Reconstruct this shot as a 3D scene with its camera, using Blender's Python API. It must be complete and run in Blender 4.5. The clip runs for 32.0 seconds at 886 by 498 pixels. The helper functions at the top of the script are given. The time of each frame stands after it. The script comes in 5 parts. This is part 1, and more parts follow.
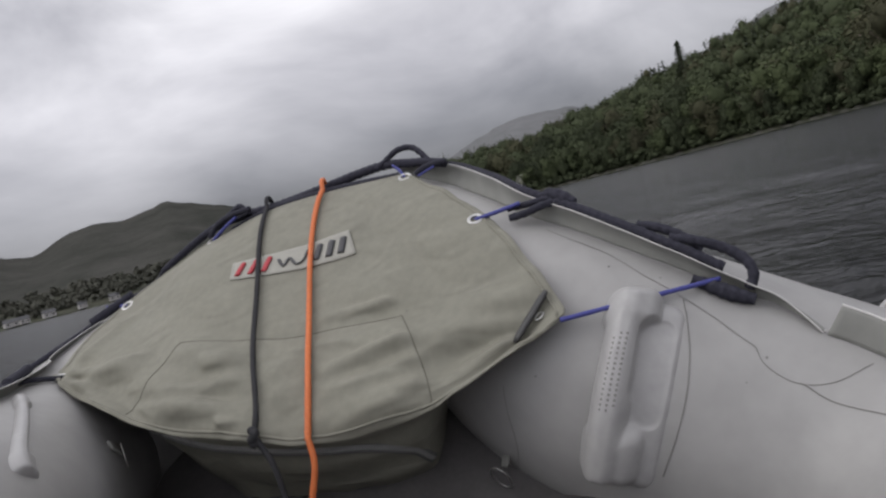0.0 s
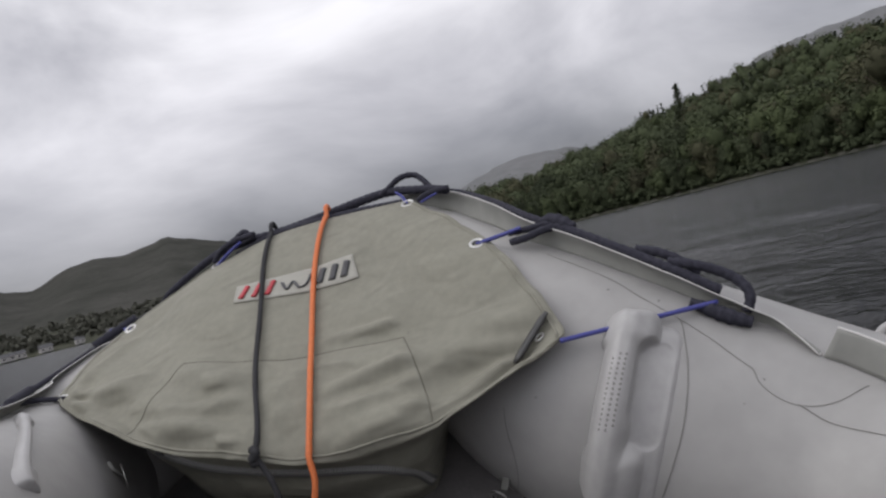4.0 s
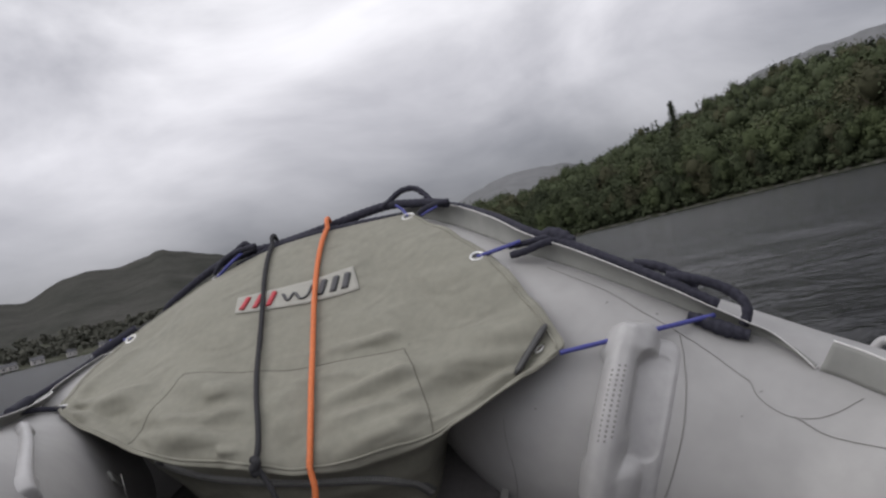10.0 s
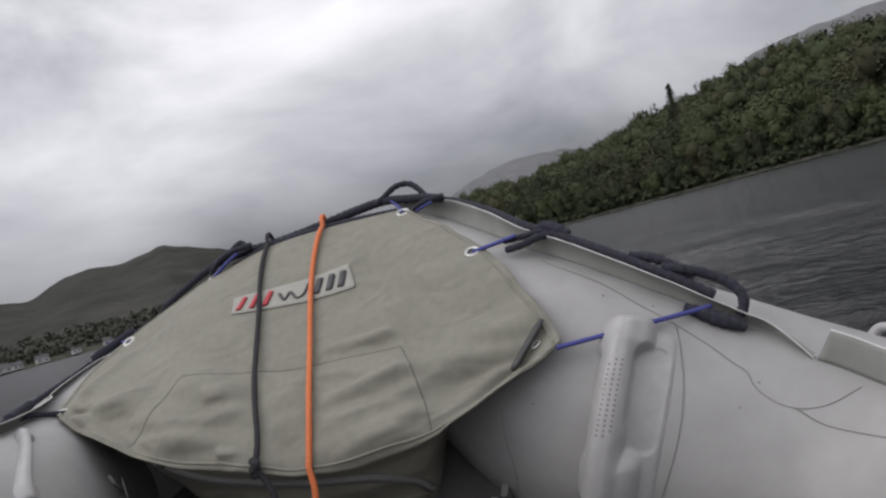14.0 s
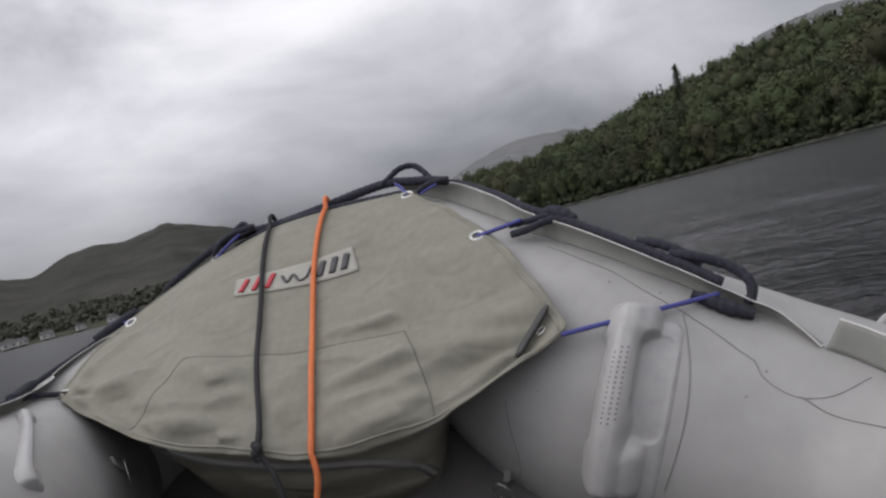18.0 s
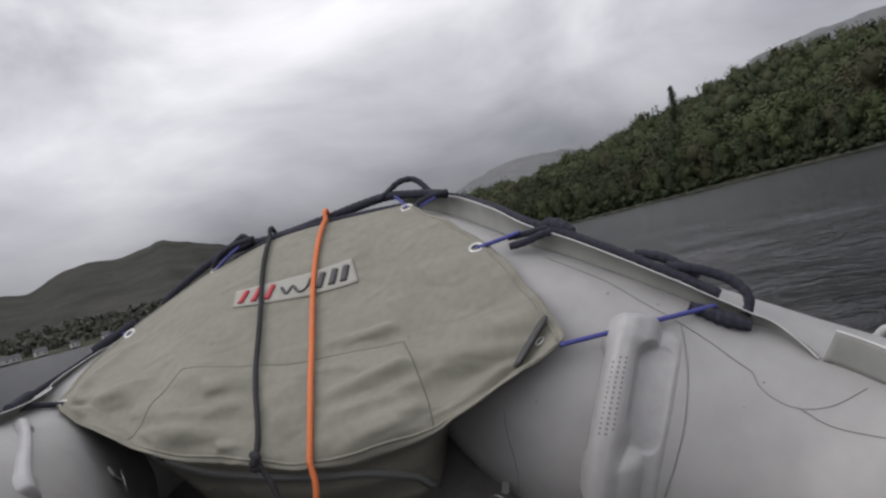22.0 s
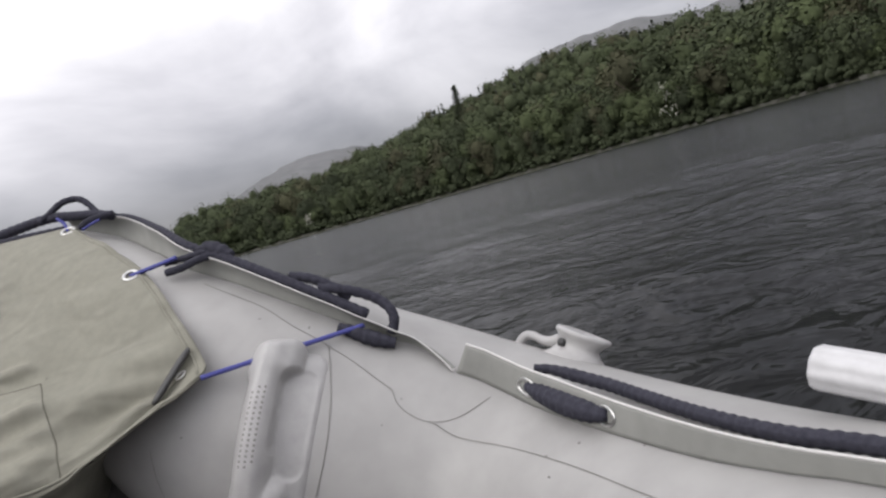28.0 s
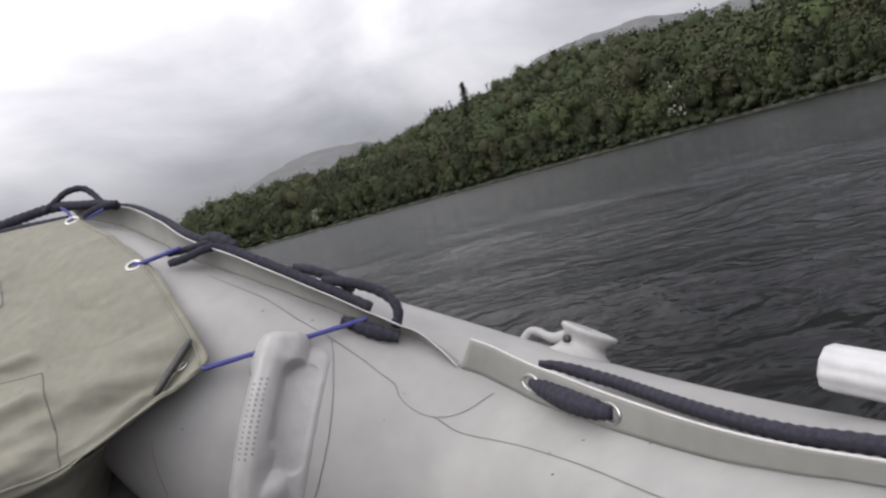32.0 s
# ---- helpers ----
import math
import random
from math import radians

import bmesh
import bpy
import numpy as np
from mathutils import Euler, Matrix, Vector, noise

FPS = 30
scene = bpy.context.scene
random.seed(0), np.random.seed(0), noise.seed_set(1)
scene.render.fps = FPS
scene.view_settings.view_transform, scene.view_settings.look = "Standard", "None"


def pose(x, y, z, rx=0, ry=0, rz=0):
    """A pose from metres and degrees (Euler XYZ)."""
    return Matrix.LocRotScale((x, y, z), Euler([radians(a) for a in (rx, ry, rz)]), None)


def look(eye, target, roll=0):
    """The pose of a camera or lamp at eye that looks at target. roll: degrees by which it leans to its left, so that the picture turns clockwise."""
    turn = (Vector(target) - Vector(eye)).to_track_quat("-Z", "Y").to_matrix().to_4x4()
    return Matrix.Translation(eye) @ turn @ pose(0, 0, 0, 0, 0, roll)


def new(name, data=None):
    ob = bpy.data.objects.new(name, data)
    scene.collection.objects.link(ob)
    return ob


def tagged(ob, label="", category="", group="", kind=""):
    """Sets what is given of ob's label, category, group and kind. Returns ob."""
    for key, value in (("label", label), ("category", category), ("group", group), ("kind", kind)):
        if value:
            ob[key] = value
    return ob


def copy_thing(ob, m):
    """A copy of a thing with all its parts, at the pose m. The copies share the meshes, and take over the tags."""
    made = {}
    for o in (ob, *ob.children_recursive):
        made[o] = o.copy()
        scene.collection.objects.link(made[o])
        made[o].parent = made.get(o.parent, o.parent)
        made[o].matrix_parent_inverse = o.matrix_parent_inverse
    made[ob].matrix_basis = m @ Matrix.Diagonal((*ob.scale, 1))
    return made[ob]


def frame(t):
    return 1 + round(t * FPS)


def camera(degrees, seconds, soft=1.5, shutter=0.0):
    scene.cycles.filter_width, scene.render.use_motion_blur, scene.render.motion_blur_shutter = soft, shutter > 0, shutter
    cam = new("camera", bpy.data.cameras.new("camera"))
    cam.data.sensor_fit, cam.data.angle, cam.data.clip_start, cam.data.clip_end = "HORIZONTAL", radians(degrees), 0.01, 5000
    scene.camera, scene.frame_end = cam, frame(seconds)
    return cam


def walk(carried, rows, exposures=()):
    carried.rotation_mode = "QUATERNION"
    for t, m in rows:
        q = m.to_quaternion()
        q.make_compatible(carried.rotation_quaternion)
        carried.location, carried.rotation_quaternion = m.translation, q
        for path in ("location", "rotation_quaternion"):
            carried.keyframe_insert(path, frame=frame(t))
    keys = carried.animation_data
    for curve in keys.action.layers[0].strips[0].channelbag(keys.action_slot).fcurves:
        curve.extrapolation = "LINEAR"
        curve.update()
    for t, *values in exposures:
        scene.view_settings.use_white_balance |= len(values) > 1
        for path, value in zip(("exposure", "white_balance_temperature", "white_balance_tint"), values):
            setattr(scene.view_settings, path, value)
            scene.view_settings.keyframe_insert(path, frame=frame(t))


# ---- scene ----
cam = camera(61.7, 32.0, soft=2.45)
walk(cam, [
    (0, pose(0.010, 0.017, 0.621, 87.32, 14.73, -0.44)),
    (1, pose(0.020, 0.018, 0.616, 87.15, 16.71, -0.30)),
    (2, pose(-0.005, 0.014, 0.603, 88.54, 13.66, -0.79)),
    (3, pose(-0.006, 0.005, 0.604, 89.28, 13.46, -0.71)),
    (3.5, pose(0.001, -0.001, 0.598, 89.84, 14.09, -0.35)),
    (5.5, pose(-0.011, -0.014, 0.594, 90.66, 14.45, -0.96)),
    (6, pose(0.006, -0.013, 0.595, 90.53, 15.70, -0.50)),
    (7, pose(0.001, -0.019, 0.597, 90.63, 15.55, -0.67)),
    (8, pose(-0.008, -0.020, 0.588, 91.17, 14.80, -0.76)),
    (9, pose(-0.002, -0.018, 0.590, 91.05, 14.86, -0.62)),
    (10, pose(-0.013, -0.022, 0.594, 91.31, 13.77, -0.85)),
    (11, pose(-0.001, -0.019, 0.582, 92.08, 13.73, -0.09)),
    (12, pose(-0.004, -0.023, 0.592, 91.55, 13.90, -0.48)),
    (13, pose(-0.008, -0.021, 0.598, 91.34, 13.57, -0.72)),
    (13.5, pose(-0.002, -0.015, 0.606, 90.39, 14.42, -0.72)),
    (15.5, pose(0.009, -0.026, 0.599, 90.99, 15.98, -0.47)),
    (16, pose(0.024, 0.011, 0.620, 87.85, 15.93, 0.12)),
    (17, pose(-0.003, 0.021, 0.646, 86.58, 13.24, -0.67)),
    (18, pose(0.002, 0.000, 0.613, 88.98, 14.67, -0.49)),
    (19, pose(-0.000, 0.002, 0.611, 89.29, 13.84, -0.45)),
    (20, pose(-0.009, -0.009, 0.600, 90.22, 13.52, -0.58)),
    (21, pose(-0.006, -0.013, 0.602, 90.41, 14.02, -0.64)),
    (22, pose(-0.007, -0.010, 0.601, 90.37, 14.34, -0.77)),
    (23, pose(-0.008, -0.016, 0.599, 90.81, 14.28, -0.78)),
    (24, pose(-0.005, -0.017, 0.602, 90.67, 14.51, -0.76)),
    (24.8, pose(-0.006, 0.001, 0.600, 89.50, 13.42, -0.57)),
    (25.0, pose(0.029, -0.012, 0.594, 92.28, 14.86, -3.43)),
    (25.2, pose(0.124, -0.026, 0.586, 89.68, 15.55, -10.74)),
    (25.5, pose(0.136, -0.023, 0.586, 89.28, 15.38, -11.11)),
    (25.7, pose(0.144, 0.009, 0.584, 87.96, 15.45, -11.24)),
    (26, pose(0.258, -0.057, 0.570, 87.60, 15.14, -16.26)),
    (26.5, pose(0.251, -0.046, 0.583, 86.07, 15.49, -17.06)),
    (28.5, pose(0.243, -0.026, 0.580, 85.78, 16.11, -17.10)),
    (29, pose(0.243, -0.025, 0.580, 85.79, 15.93, -17.01)),
    (30, pose(0.242, -0.023, 0.582, 85.82, 15.89, -17.02)),
    (31, pose(0.245, -0.020, 0.578, 86.03, 15.33, -16.74)),
    (32, pose(0.246, -0.015, 0.574, 85.73, 15.30, -16.57)),
], exposures=[(0, -0.03, 6570, 9), (24.8, -0.03, 6570, 9), (25.4, 0.03, 6570, 9), (26.0, 0.16, 6600, 9), (28.5, 0.47, 6680, 9), (32.0, 0.47, 6680, 9)])

# ---- world and light ----
world = bpy.data.worlds.new("overcast_sky")
scene.world = world
world.use_nodes = True
wn, wl = world.node_tree.nodes, world.node_tree.links
wn.clear()
w_out = wn.new("ShaderNodeOutputWorld")
w_bg = wn.new("ShaderNodeBackground")
w_co = wn.new("ShaderNodeTexCoord")
w_map = wn.new("ShaderNodeMapping")
w_map.inputs["Scale"].default_value = (1.0, 1.0, 2.2)
w_n1 = wn.new("ShaderNodeTexNoise")
w_n1.inputs["Scale"].default_value, w_n1.inputs["Detail"].default_value = 2.3, 7.0
w_n1.inputs["Roughness"].default_value, w_n1.inputs["Distortion"].default_value = 0.5, 0.35
w_sep = wn.new("ShaderNodeSeparateXYZ")
w_grad = wn.new("ShaderNodeValToRGB")
w_grad.color_ramp.elements[0].position, w_grad.color_ramp.elements[0].color = 0.0, (0.203, 0.198, 0.219, 1)
w_grad.color_ramp.elements[1].position, w_grad.color_ramp.elements[1].color = 0.42, (0.81, 0.80, 0.845, 1)
e = w_grad.color_ramp.elements.new(0.80)
e.color = (1.16, 1.147, 1.205, 1)
e = w_grad.color_ramp.elements.new(0.08)
e.color = (0.292, 0.285, 0.315, 1)
e = w_grad.color_ramp.elements.new(0.23)
e.color = (0.665, 0.652, 0.70, 1)
w_cl = wn.new("ShaderNodeValToRGB")
w_cl.color_ramp.elements[0].position, w_cl.color_ramp.elements[0].color = 0.32, (0.50, 0.50, 0.525, 1)
w_cl.color_ramp.elements[1].position, w_cl.color_ramp.elements[1].color = 0.66, (1.36, 1.36, 1.35, 1)
w_mul = wn.new("ShaderNodeMixRGB")
w_mul.blend_type, w_mul.inputs[0].default_value = "MULTIPLY", 1.0
w_sky = wn.new("ShaderNodeTexSky")
w_sky.sky_type, w_sky.sun_disc = "NISHITA", False
w_sky.sun_elevation, w_sky.sun_rotation = radians(39), radians(-99)
w_mix = wn.new("ShaderNodeMixRGB")
w_mix.inputs[0].default_value = 0.012
wl.new(w_co.outputs["Generated"], w_map.inputs["Vector"])
wl.new(w_map.outputs["Vector"], w_n1.inputs["Vector"])
wl.new(w_co.outputs["Generated"], w_sep.inputs[0])
wl.new(w_sep.outputs["Z"], w_grad.inputs["Fac"])
wl.new(w_n1.outputs["Fac"], w_cl.inputs["Fac"])
wl.new(w_grad.outputs["Color"], w_mul.inputs[1])
wl.new(w_cl.outputs["Color"], w_mul.inputs[2])
w_side = wn.new("ShaderNodeMapRange")
w_side.inputs["From Min"].default_value, w_side.inputs["From Max"].default_value = -1.0, 1.0
w_side.inputs["To Min"].default_value, w_side.inputs["To Max"].default_value = 1.06, 0.92
w_mul2 = wn.new("ShaderNodeMixRGB")
w_mul2.blend_type, w_mul2.inputs[0].default_value = "MULTIPLY", 1.0
wl.new(w_sep.outputs["X"], w_side.inputs["Value"])
wl.new(w_mul.outputs["Color"], w_mul2.inputs[1])
wl.new(w_side.outputs["Result"], w_mul2.inputs[2])
# sky brightened astern, out of view, added to fill the tube's inner face
w_astern = wn.new("ShaderNodeMapRange")
w_astern.inputs["From Min"].default_value, w_astern.inputs["From Max"].default_value = -1.0, 0.15
w_astern.inputs["To Min"].default_value, w_astern.inputs["To Max"].default_value = 1.55, 1.0
w_mul3 = wn.new("ShaderNodeMixRGB")
w_mul3.blend_type, w_mul3.inputs[0].default_value = "MULTIPLY", 1.0
wl.new(w_sep.outputs["Y"], w_astern.inputs["Value"])
wl.new(w_mul2.outputs["Color"], w_mul3.inputs[1])
wl.new(w_astern.outputs["Result"], w_mul3.inputs[2])
wl.new(w_mul3.outputs["Color"], w_mix.inputs[1])
wl.new(w_sky.outputs["Color"], w_mix.inputs[2])
wl.new(w_mix.outputs["Color"], w_bg.inputs["Color"])
w_bg.inputs["Strength"].default_value = 1.0
wl.new(w_bg.outputs["Background"], w_out.inputs["Surface"])

sun = new("sun", bpy.data.lights.new("sun", "SUN"))
sun.data.energy, sun.data.angle, sun.data.color = 0.72, radians(40), (1.0, 0.97, 0.94)
sun.matrix_world = look((-33, -5, 27), (0, 0, 0))


# ---- materials ----
def material(name, base, rough=0.6, metal=0.0, vary=None, scale=20.0, detail=5.0, bump=0.0, bump_scale=60.0, spots=None, random=0.0, coat=0.0, spec=0.5):
    """A surface with large blotches (vary), fine relief, specks of dirt (spots) and a shift of tone from object to object."""
    m = bpy.data.materials.new(name)
    m.use_nodes = True
    nt = m.node_tree
    bsdf = nt.nodes["Principled BSDF"]
    co = nt.nodes.new("ShaderNodeTexCoord").outputs["Object"]
    bsdf.inputs["Roughness"].default_value, bsdf.inputs["Metallic"].default_value = rough, metal
    bsdf.inputs["Coat Weight"].default_value = coat
    bsdf.inputs["Specular IOR Level"].default_value = spec

    def noise_of(sc, det, rgh=0.55):
        n = nt.nodes.new("ShaderNodeTexNoise")
        n.inputs["Scale"].default_value, n.inputs["Detail"].default_value, n.inputs["Roughness"].default_value = sc, det, rgh
        nt.links.new(co, n.inputs["Vector"])
        return n.outputs["Fac"]

    def mix(fac, a, b, blend="MIX"):
        x = nt.nodes.new("ShaderNodeMixRGB")
        x.blend_type = blend
        for k, v in zip((0, 1, 2), (fac, a, b)):
            if isinstance(v, (int, float)):
                x.inputs[k].default_value = v
            elif isinstance(v, tuple):
                x.inputs[k].default_value = (*v, 1)
            else:
                nt.links.new(v, x.inputs[k])
        return x.outputs["Color"]

    def ramp(v, lo, hi):
        r = nt.nodes.new("ShaderNodeMapRange")
        r.inputs["From Min"].default_value, r.inputs["From Max"].default_value = lo, hi
        nt.links.new(v, r.inputs["Value"])
        return r.outputs["Result"]

    col = base
    if vary:
        col = mix(ramp(noise_of(scale, detail), 0.3, 0.7), base, vary)
        fine = mix(ramp(noise_of(scale * 9, 3), 0.35, 0.65), (0.93, 0.93, 0.93), (1.05, 1.05, 1.05))
        col = mix(1.0, col, fine, "MULTIPLY")
    if spots:
        col = mix(ramp(noise_of(scale * 4.3, 2), 0.70, 0.76), col, spots)
    if random:
        info = nt.nodes.new("ShaderNodeObjectInfo").outputs["Random"]
        col = mix(1.0, col, mix(info, (1 - random,) * 3, (1 + random, 1 + random, 1 + random * 0.5)), "MULTIPLY")
    if isinstance(col, tuple):
        bsdf.inputs["Base Color"].default_value = (*col, 1)
    else:
        nt.links.new(col, bsdf.inputs["Base Color"])
    if bump:
        b = nt.nodes.new("ShaderNodeBump")
        b.inputs["Strength"].default_value, b.inputs["Distance"].default_value = bump, 0.5 / bump_scale
        nt.links.new(noise_of(bump_scale, 4), b.inputs["Height"])
        nt.links.new(b.outputs["Normal"], bsdf.inputs["Normal"])
    return m


PVC = material("grey_pvc", (0.300, 0.295, 0.290), 0.5, vary=(0.280, 0.276, 0.271), scale=1.6, bump=0.012, bump_scale=60, spots=(0.272, 0.268, 0.262))
PVC_FLAP = material("grey_pvc_flap", (0.222, 0.224, 0.210), 0.8, vary=(0.210, 0.212, 0.199), scale=2.5, bump=0.02, bump_scale=90)
PVC_EDGE = material("pale_cut_edge", (0.56, 0.55, 0.54), 0.6, vary=(0.48, 0.47, 0.46), scale=30)
SEAM = material("seam_line", (0.205, 0.20, 0.193), 0.7, vary=(0.235, 0.23, 0.22), scale=40)
PLASTIC = material("moulded_grey_plastic", (0.345, 0.34, 0.34), 0.42, vary=(0.325, 0.32, 0.318), scale=4, bump=0.01, bump_scale=200)
DIMPLE = material("dark_dimple_and_dirt", (0.20, 0.19, 0.19), 0.7, vary=(0.14, 0.13, 0.13), scale=200)
CANVAS = material("olive_canvas", (0.208, 0.203, 0.166), 0.8, vary=(0.180, 0.176, 0.144), scale=6, bump=0.22, bump_scale=700, spots=(0.178, 0.174, 0.145))
ROPE = material("navy_braided_rope", (0.024, 0.024, 0.034), 0.9, vary=(0.042, 0.042, 0.056), scale=160, bump=0.5, bump_scale=420, spec=0.2)
CORD = material("black_cord", (0.026, 0.026, 0.029), 0.85, vary=(0.042, 0.042, 0.045), scale=220, bump=0.5, bump_scale=600, spec=0.2)
ORANGE = material("orange_cord", (0.62, 0.17, 0.05), 0.65, vary=(0.50, 0.12, 0.035), scale=200, bump=0.4, bump_scale=600)
BLUE = material("blue_cord", (0.055, 0.06, 0.26), 0.6, vary=(0.04, 0.045, 0.20), scale=200, bump=0.4, bump_scale=600)
STEEL = material("stainless_steel", (0.62, 0.62, 0.61), 0.28, metal=1.0, vary=(0.5, 0.5, 0.49), scale=90)
BLACK = material("black_plastic", (0.025, 0.025, 0.026), 0.45, vary=(0.04, 0.04, 0.04), scale=80)
ZIP = material("grey_zip_tape", (0.13, 0.13, 0.125), 0.8, vary=(0.10, 0.10, 0.10), scale=120, bump=0.3, bump_scale=500)
TOOTH = material("zip_teeth", (0.30, 0.30, 0.29), 0.4, vary=(0.24, 0.24, 0.235), scale=300)
BADGE = material("badge_backing", (0.30, 0.295, 0.26), 0.55, vary=(0.27, 0.265, 0.235), scale=40)
SEAM_CLOTH = material("stitched_seam", (0.115, 0.110, 0.088), 0.85, vary=(0.09, 0.087, 0.07), scale=60)
RED = material("red_badge_print", (0.42, 0.03, 0.045), 0.5, vary=(0.36, 0.03, 0.04), scale=80)
CHARCOAL = material("charcoal_badge_print", (0.035, 0.035, 0.04), 0.5, vary=(0.05, 0.05, 0.055), scale=80)
# whole floor coloured dark to carry the shade in the gap under the bow
FLOOR = material("shade_toned_floor_fabric", (0.085, 0.08, 0.08), 0.8, vary=(0.065, 0.061, 0.061), scale=12, bump=0.3, bump_scale=150)
WHITE = material("white_ribbed_plastic", (0.50, 0.50, 0.51), 0.45, vary=(0.46, 0.46, 0.47), scale=6, bump=0.01, bump_scale=100)
BARK = material("bark", (0.10, 0.08, 0.06), 0.9, vary=(0.06, 0.05, 0.04), scale=3, bump=0.4, bump_scale=8)
# haze over the bank is mixed into the next three leaf colours
LEAF = material("hazed_broadleaf_foliage", (0.056, 0.067, 0.041), 0.9, vary=(0.046, 0.056, 0.035), scale=0.07, random=0.2, spec=0.05)
LEAF_LIGHT = material("hazed_light_green_foliage", (0.070, 0.086, 0.046), 0.9, vary=(0.058, 0.071, 0.040), scale=0.08, random=0.18, spec=0.05)
LEAF_RUST = material("hazed_autumn_foliage", (0.067, 0.067, 0.043), 0.9, vary=(0.056, 0.058, 0.038), scale=0.08, random=0.2, spec=0.05)
# far trees greyed towards the mountain's tone, haze put into the colour
LEAF_FAR = material("hazed_distant_foliage", (0.080, 0.080, 0.066), 0.9, vary=(0.060, 0.062, 0.050), scale=0.05, spec=0.1)
LEAF_PALE = material("pale_foliage", (0.66, 0.66, 0.58), 0.7, vary=(0.46, 0.47, 0.39), scale=0.7)
NEEDLE = material("conifer_needles", (0.032, 0.046, 0.026), 0.7, vary=(0.046, 0.058, 0.03), scale=0.5, random=0.2)
SLOPE = material("wooded_slope", (0.024, 0.030, 0.013), 0.9, vary=(0.036, 0.036, 0.018), scale=0.03, detail=9, bump=0.8, bump_scale=0.25)
SHORE = material("stony_shore", (0.07, 0.068, 0.055), 0.9, vary=(0.03, 0.032, 0.024), scale=0.5, bump=0.6, bump_scale=1.5)
# mist over these slopes is put into their flat grey
MOUNTAIN = material("mist_toned_mountain", (0.068, 0.067, 0.062), 1.0, vary=(0.042, 0.044, 0.039), scale=0.012, detail=9, bump=0.6, bump_scale=0.03, spec=0.0)
# valley haze painted as the hill's own pale blue-grey
MOUNTAIN_FAR = material("far_haze_toned_mountain", (0.165, 0.166, 0.172), 1.0, vary=(0.13, 0.134, 0.136), scale=0.004, detail=9, spec=0.0)
# white walls dulled to grey, distance haze put into the colour
HOUSE = material("hazed_white_render", (0.40, 0.39, 0.38), 0.8, vary=(0.34, 0.33, 0.32), scale=1.0)
SLATE = material("slate_roof", (0.07, 0.07, 0.075), 0.7, vary=(0.05, 0.05, 0.055), scale=2.0)
GLASS_DARK = material("dark_window", (0.03, 0.035, 0.04), 0.15)


def creased(m, scale, strength):
    """Adds soft crumpled creases to a cloth material, under its weave."""
    nt = m.node_tree
    bsdf = nt.nodes["Principled BSDF"]
    old = bsdf.inputs["Normal"].links[0].from_node
    co = nt.nodes.new("ShaderNodeTexCoord").outputs["Object"]
    mp = nt.nodes.new("ShaderNodeMapping")
    mp.inputs["Rotation"].default_value, mp.inputs["Scale"].default_value = (0.3, 0.5, 0.6), (0.6, 1.0, 1.8)
    nt.links.new(co, mp.inputs["Vector"])
    n = nt.nodes.new("ShaderNodeTexNoise")
    n.noise_type = "RIDGED_MULTIFRACTAL"
    n.inputs["Scale"].default_value, n.inputs["Detail"].default_value, n.inputs["Distortion"].default_value = scale, 2.0, 0.8
    nt.links.new(mp.outputs["Vector"], n.inputs["Vector"])
    b = nt.nodes.new("ShaderNodeBump")
    b.inputs["Strength"].default_value, b.inputs["Distance"].default_value = strength, 0.022
    nt.links.new(n.outputs["Fac"], b.inputs["Height"])
    while old.inputs["Normal"].links:
        old = old.inputs["Normal"].links[0].from_node
    nt.links.new(b.outputs["Normal"], old.inputs["Normal"])


creased(CANVAS, 4.5, 0.9)
creased(CANVAS, 12.0, 0.45)


def water_material():
    m = bpy.data.materials.new("lake_water")
    m.use_nodes = True
    nt = m.node_tree
    bsdf = nt.nodes["Principled BSDF"]
    bsdf.inputs["Base Color"].default_value = (0.009, 0.0095, 0.010, 1)
    bsdf.inputs["Roughness"].default_value = 0.16
    bsdf.inputs["IOR"].default_value = 1.33
    bsdf.inputs["Specular IOR Level"].default_value = 0.058
    co = nt.nodes.new("ShaderNodeTexCoord").outputs["Object"]
    mp = nt.nodes.new("ShaderNodeMapping")
    mp.inputs["Rotation"].default_value = (0, 0, radians(18))
    mp.inputs["Scale"].default_value = (0.95, 1.05, 1.0)
    nt.links.new(co, mp.inputs["Vector"])
    prev = None
    for sc, dist in ((0.45, 0.05), (1.7, 0.055), (5.5, 0.026)):
        n = nt.nodes.new("ShaderNodeTexNoise")
        n.inputs["Scale"].default_value, n.inputs["Detail"].default_value, n.inputs["Distortion"].default_value = sc, 3, 1.0
        nt.links.new(mp.outputs["Vector"], n.inputs["Vector"])
        b = nt.nodes.new("ShaderNodeBump")
        b.inputs["Strength"].default_value, b.inputs["Distance"].default_value = 1.0, dist
        nt.links.new(n.outputs["Fac"], b.inputs["Height"])
        if prev:
            nt.links.new(prev, b.inputs["Normal"])
        prev = b.outputs["Normal"]
    nt.links.new(prev, bsdf.inputs["Normal"])
    return m


WATER = water_material()


# ---- mesh helpers ----
def part(name, verts, faces, mat, parent=None, label="", smooth=True):
    """One mesh object from plain lists, under parent where given."""
    me = bpy.data.meshes.new(name)
    me.from_pydata([tuple(float(c) for c in v) for v in verts], [], [tuple(int(i) for i in f) for f in faces])
    me.materials.append(mat)
    if smooth:
        me.polygons.foreach_set("use_smooth", [True] * len(me.polygons))
    ob = new(name, me)
    if parent is not None:
        ob.parent = parent
    return tagged(ob, label)


def shared(name, me, parent, m):
    ob = new(name, me)
    ob.parent = parent
    ob.matrix_basis = m
    return ob


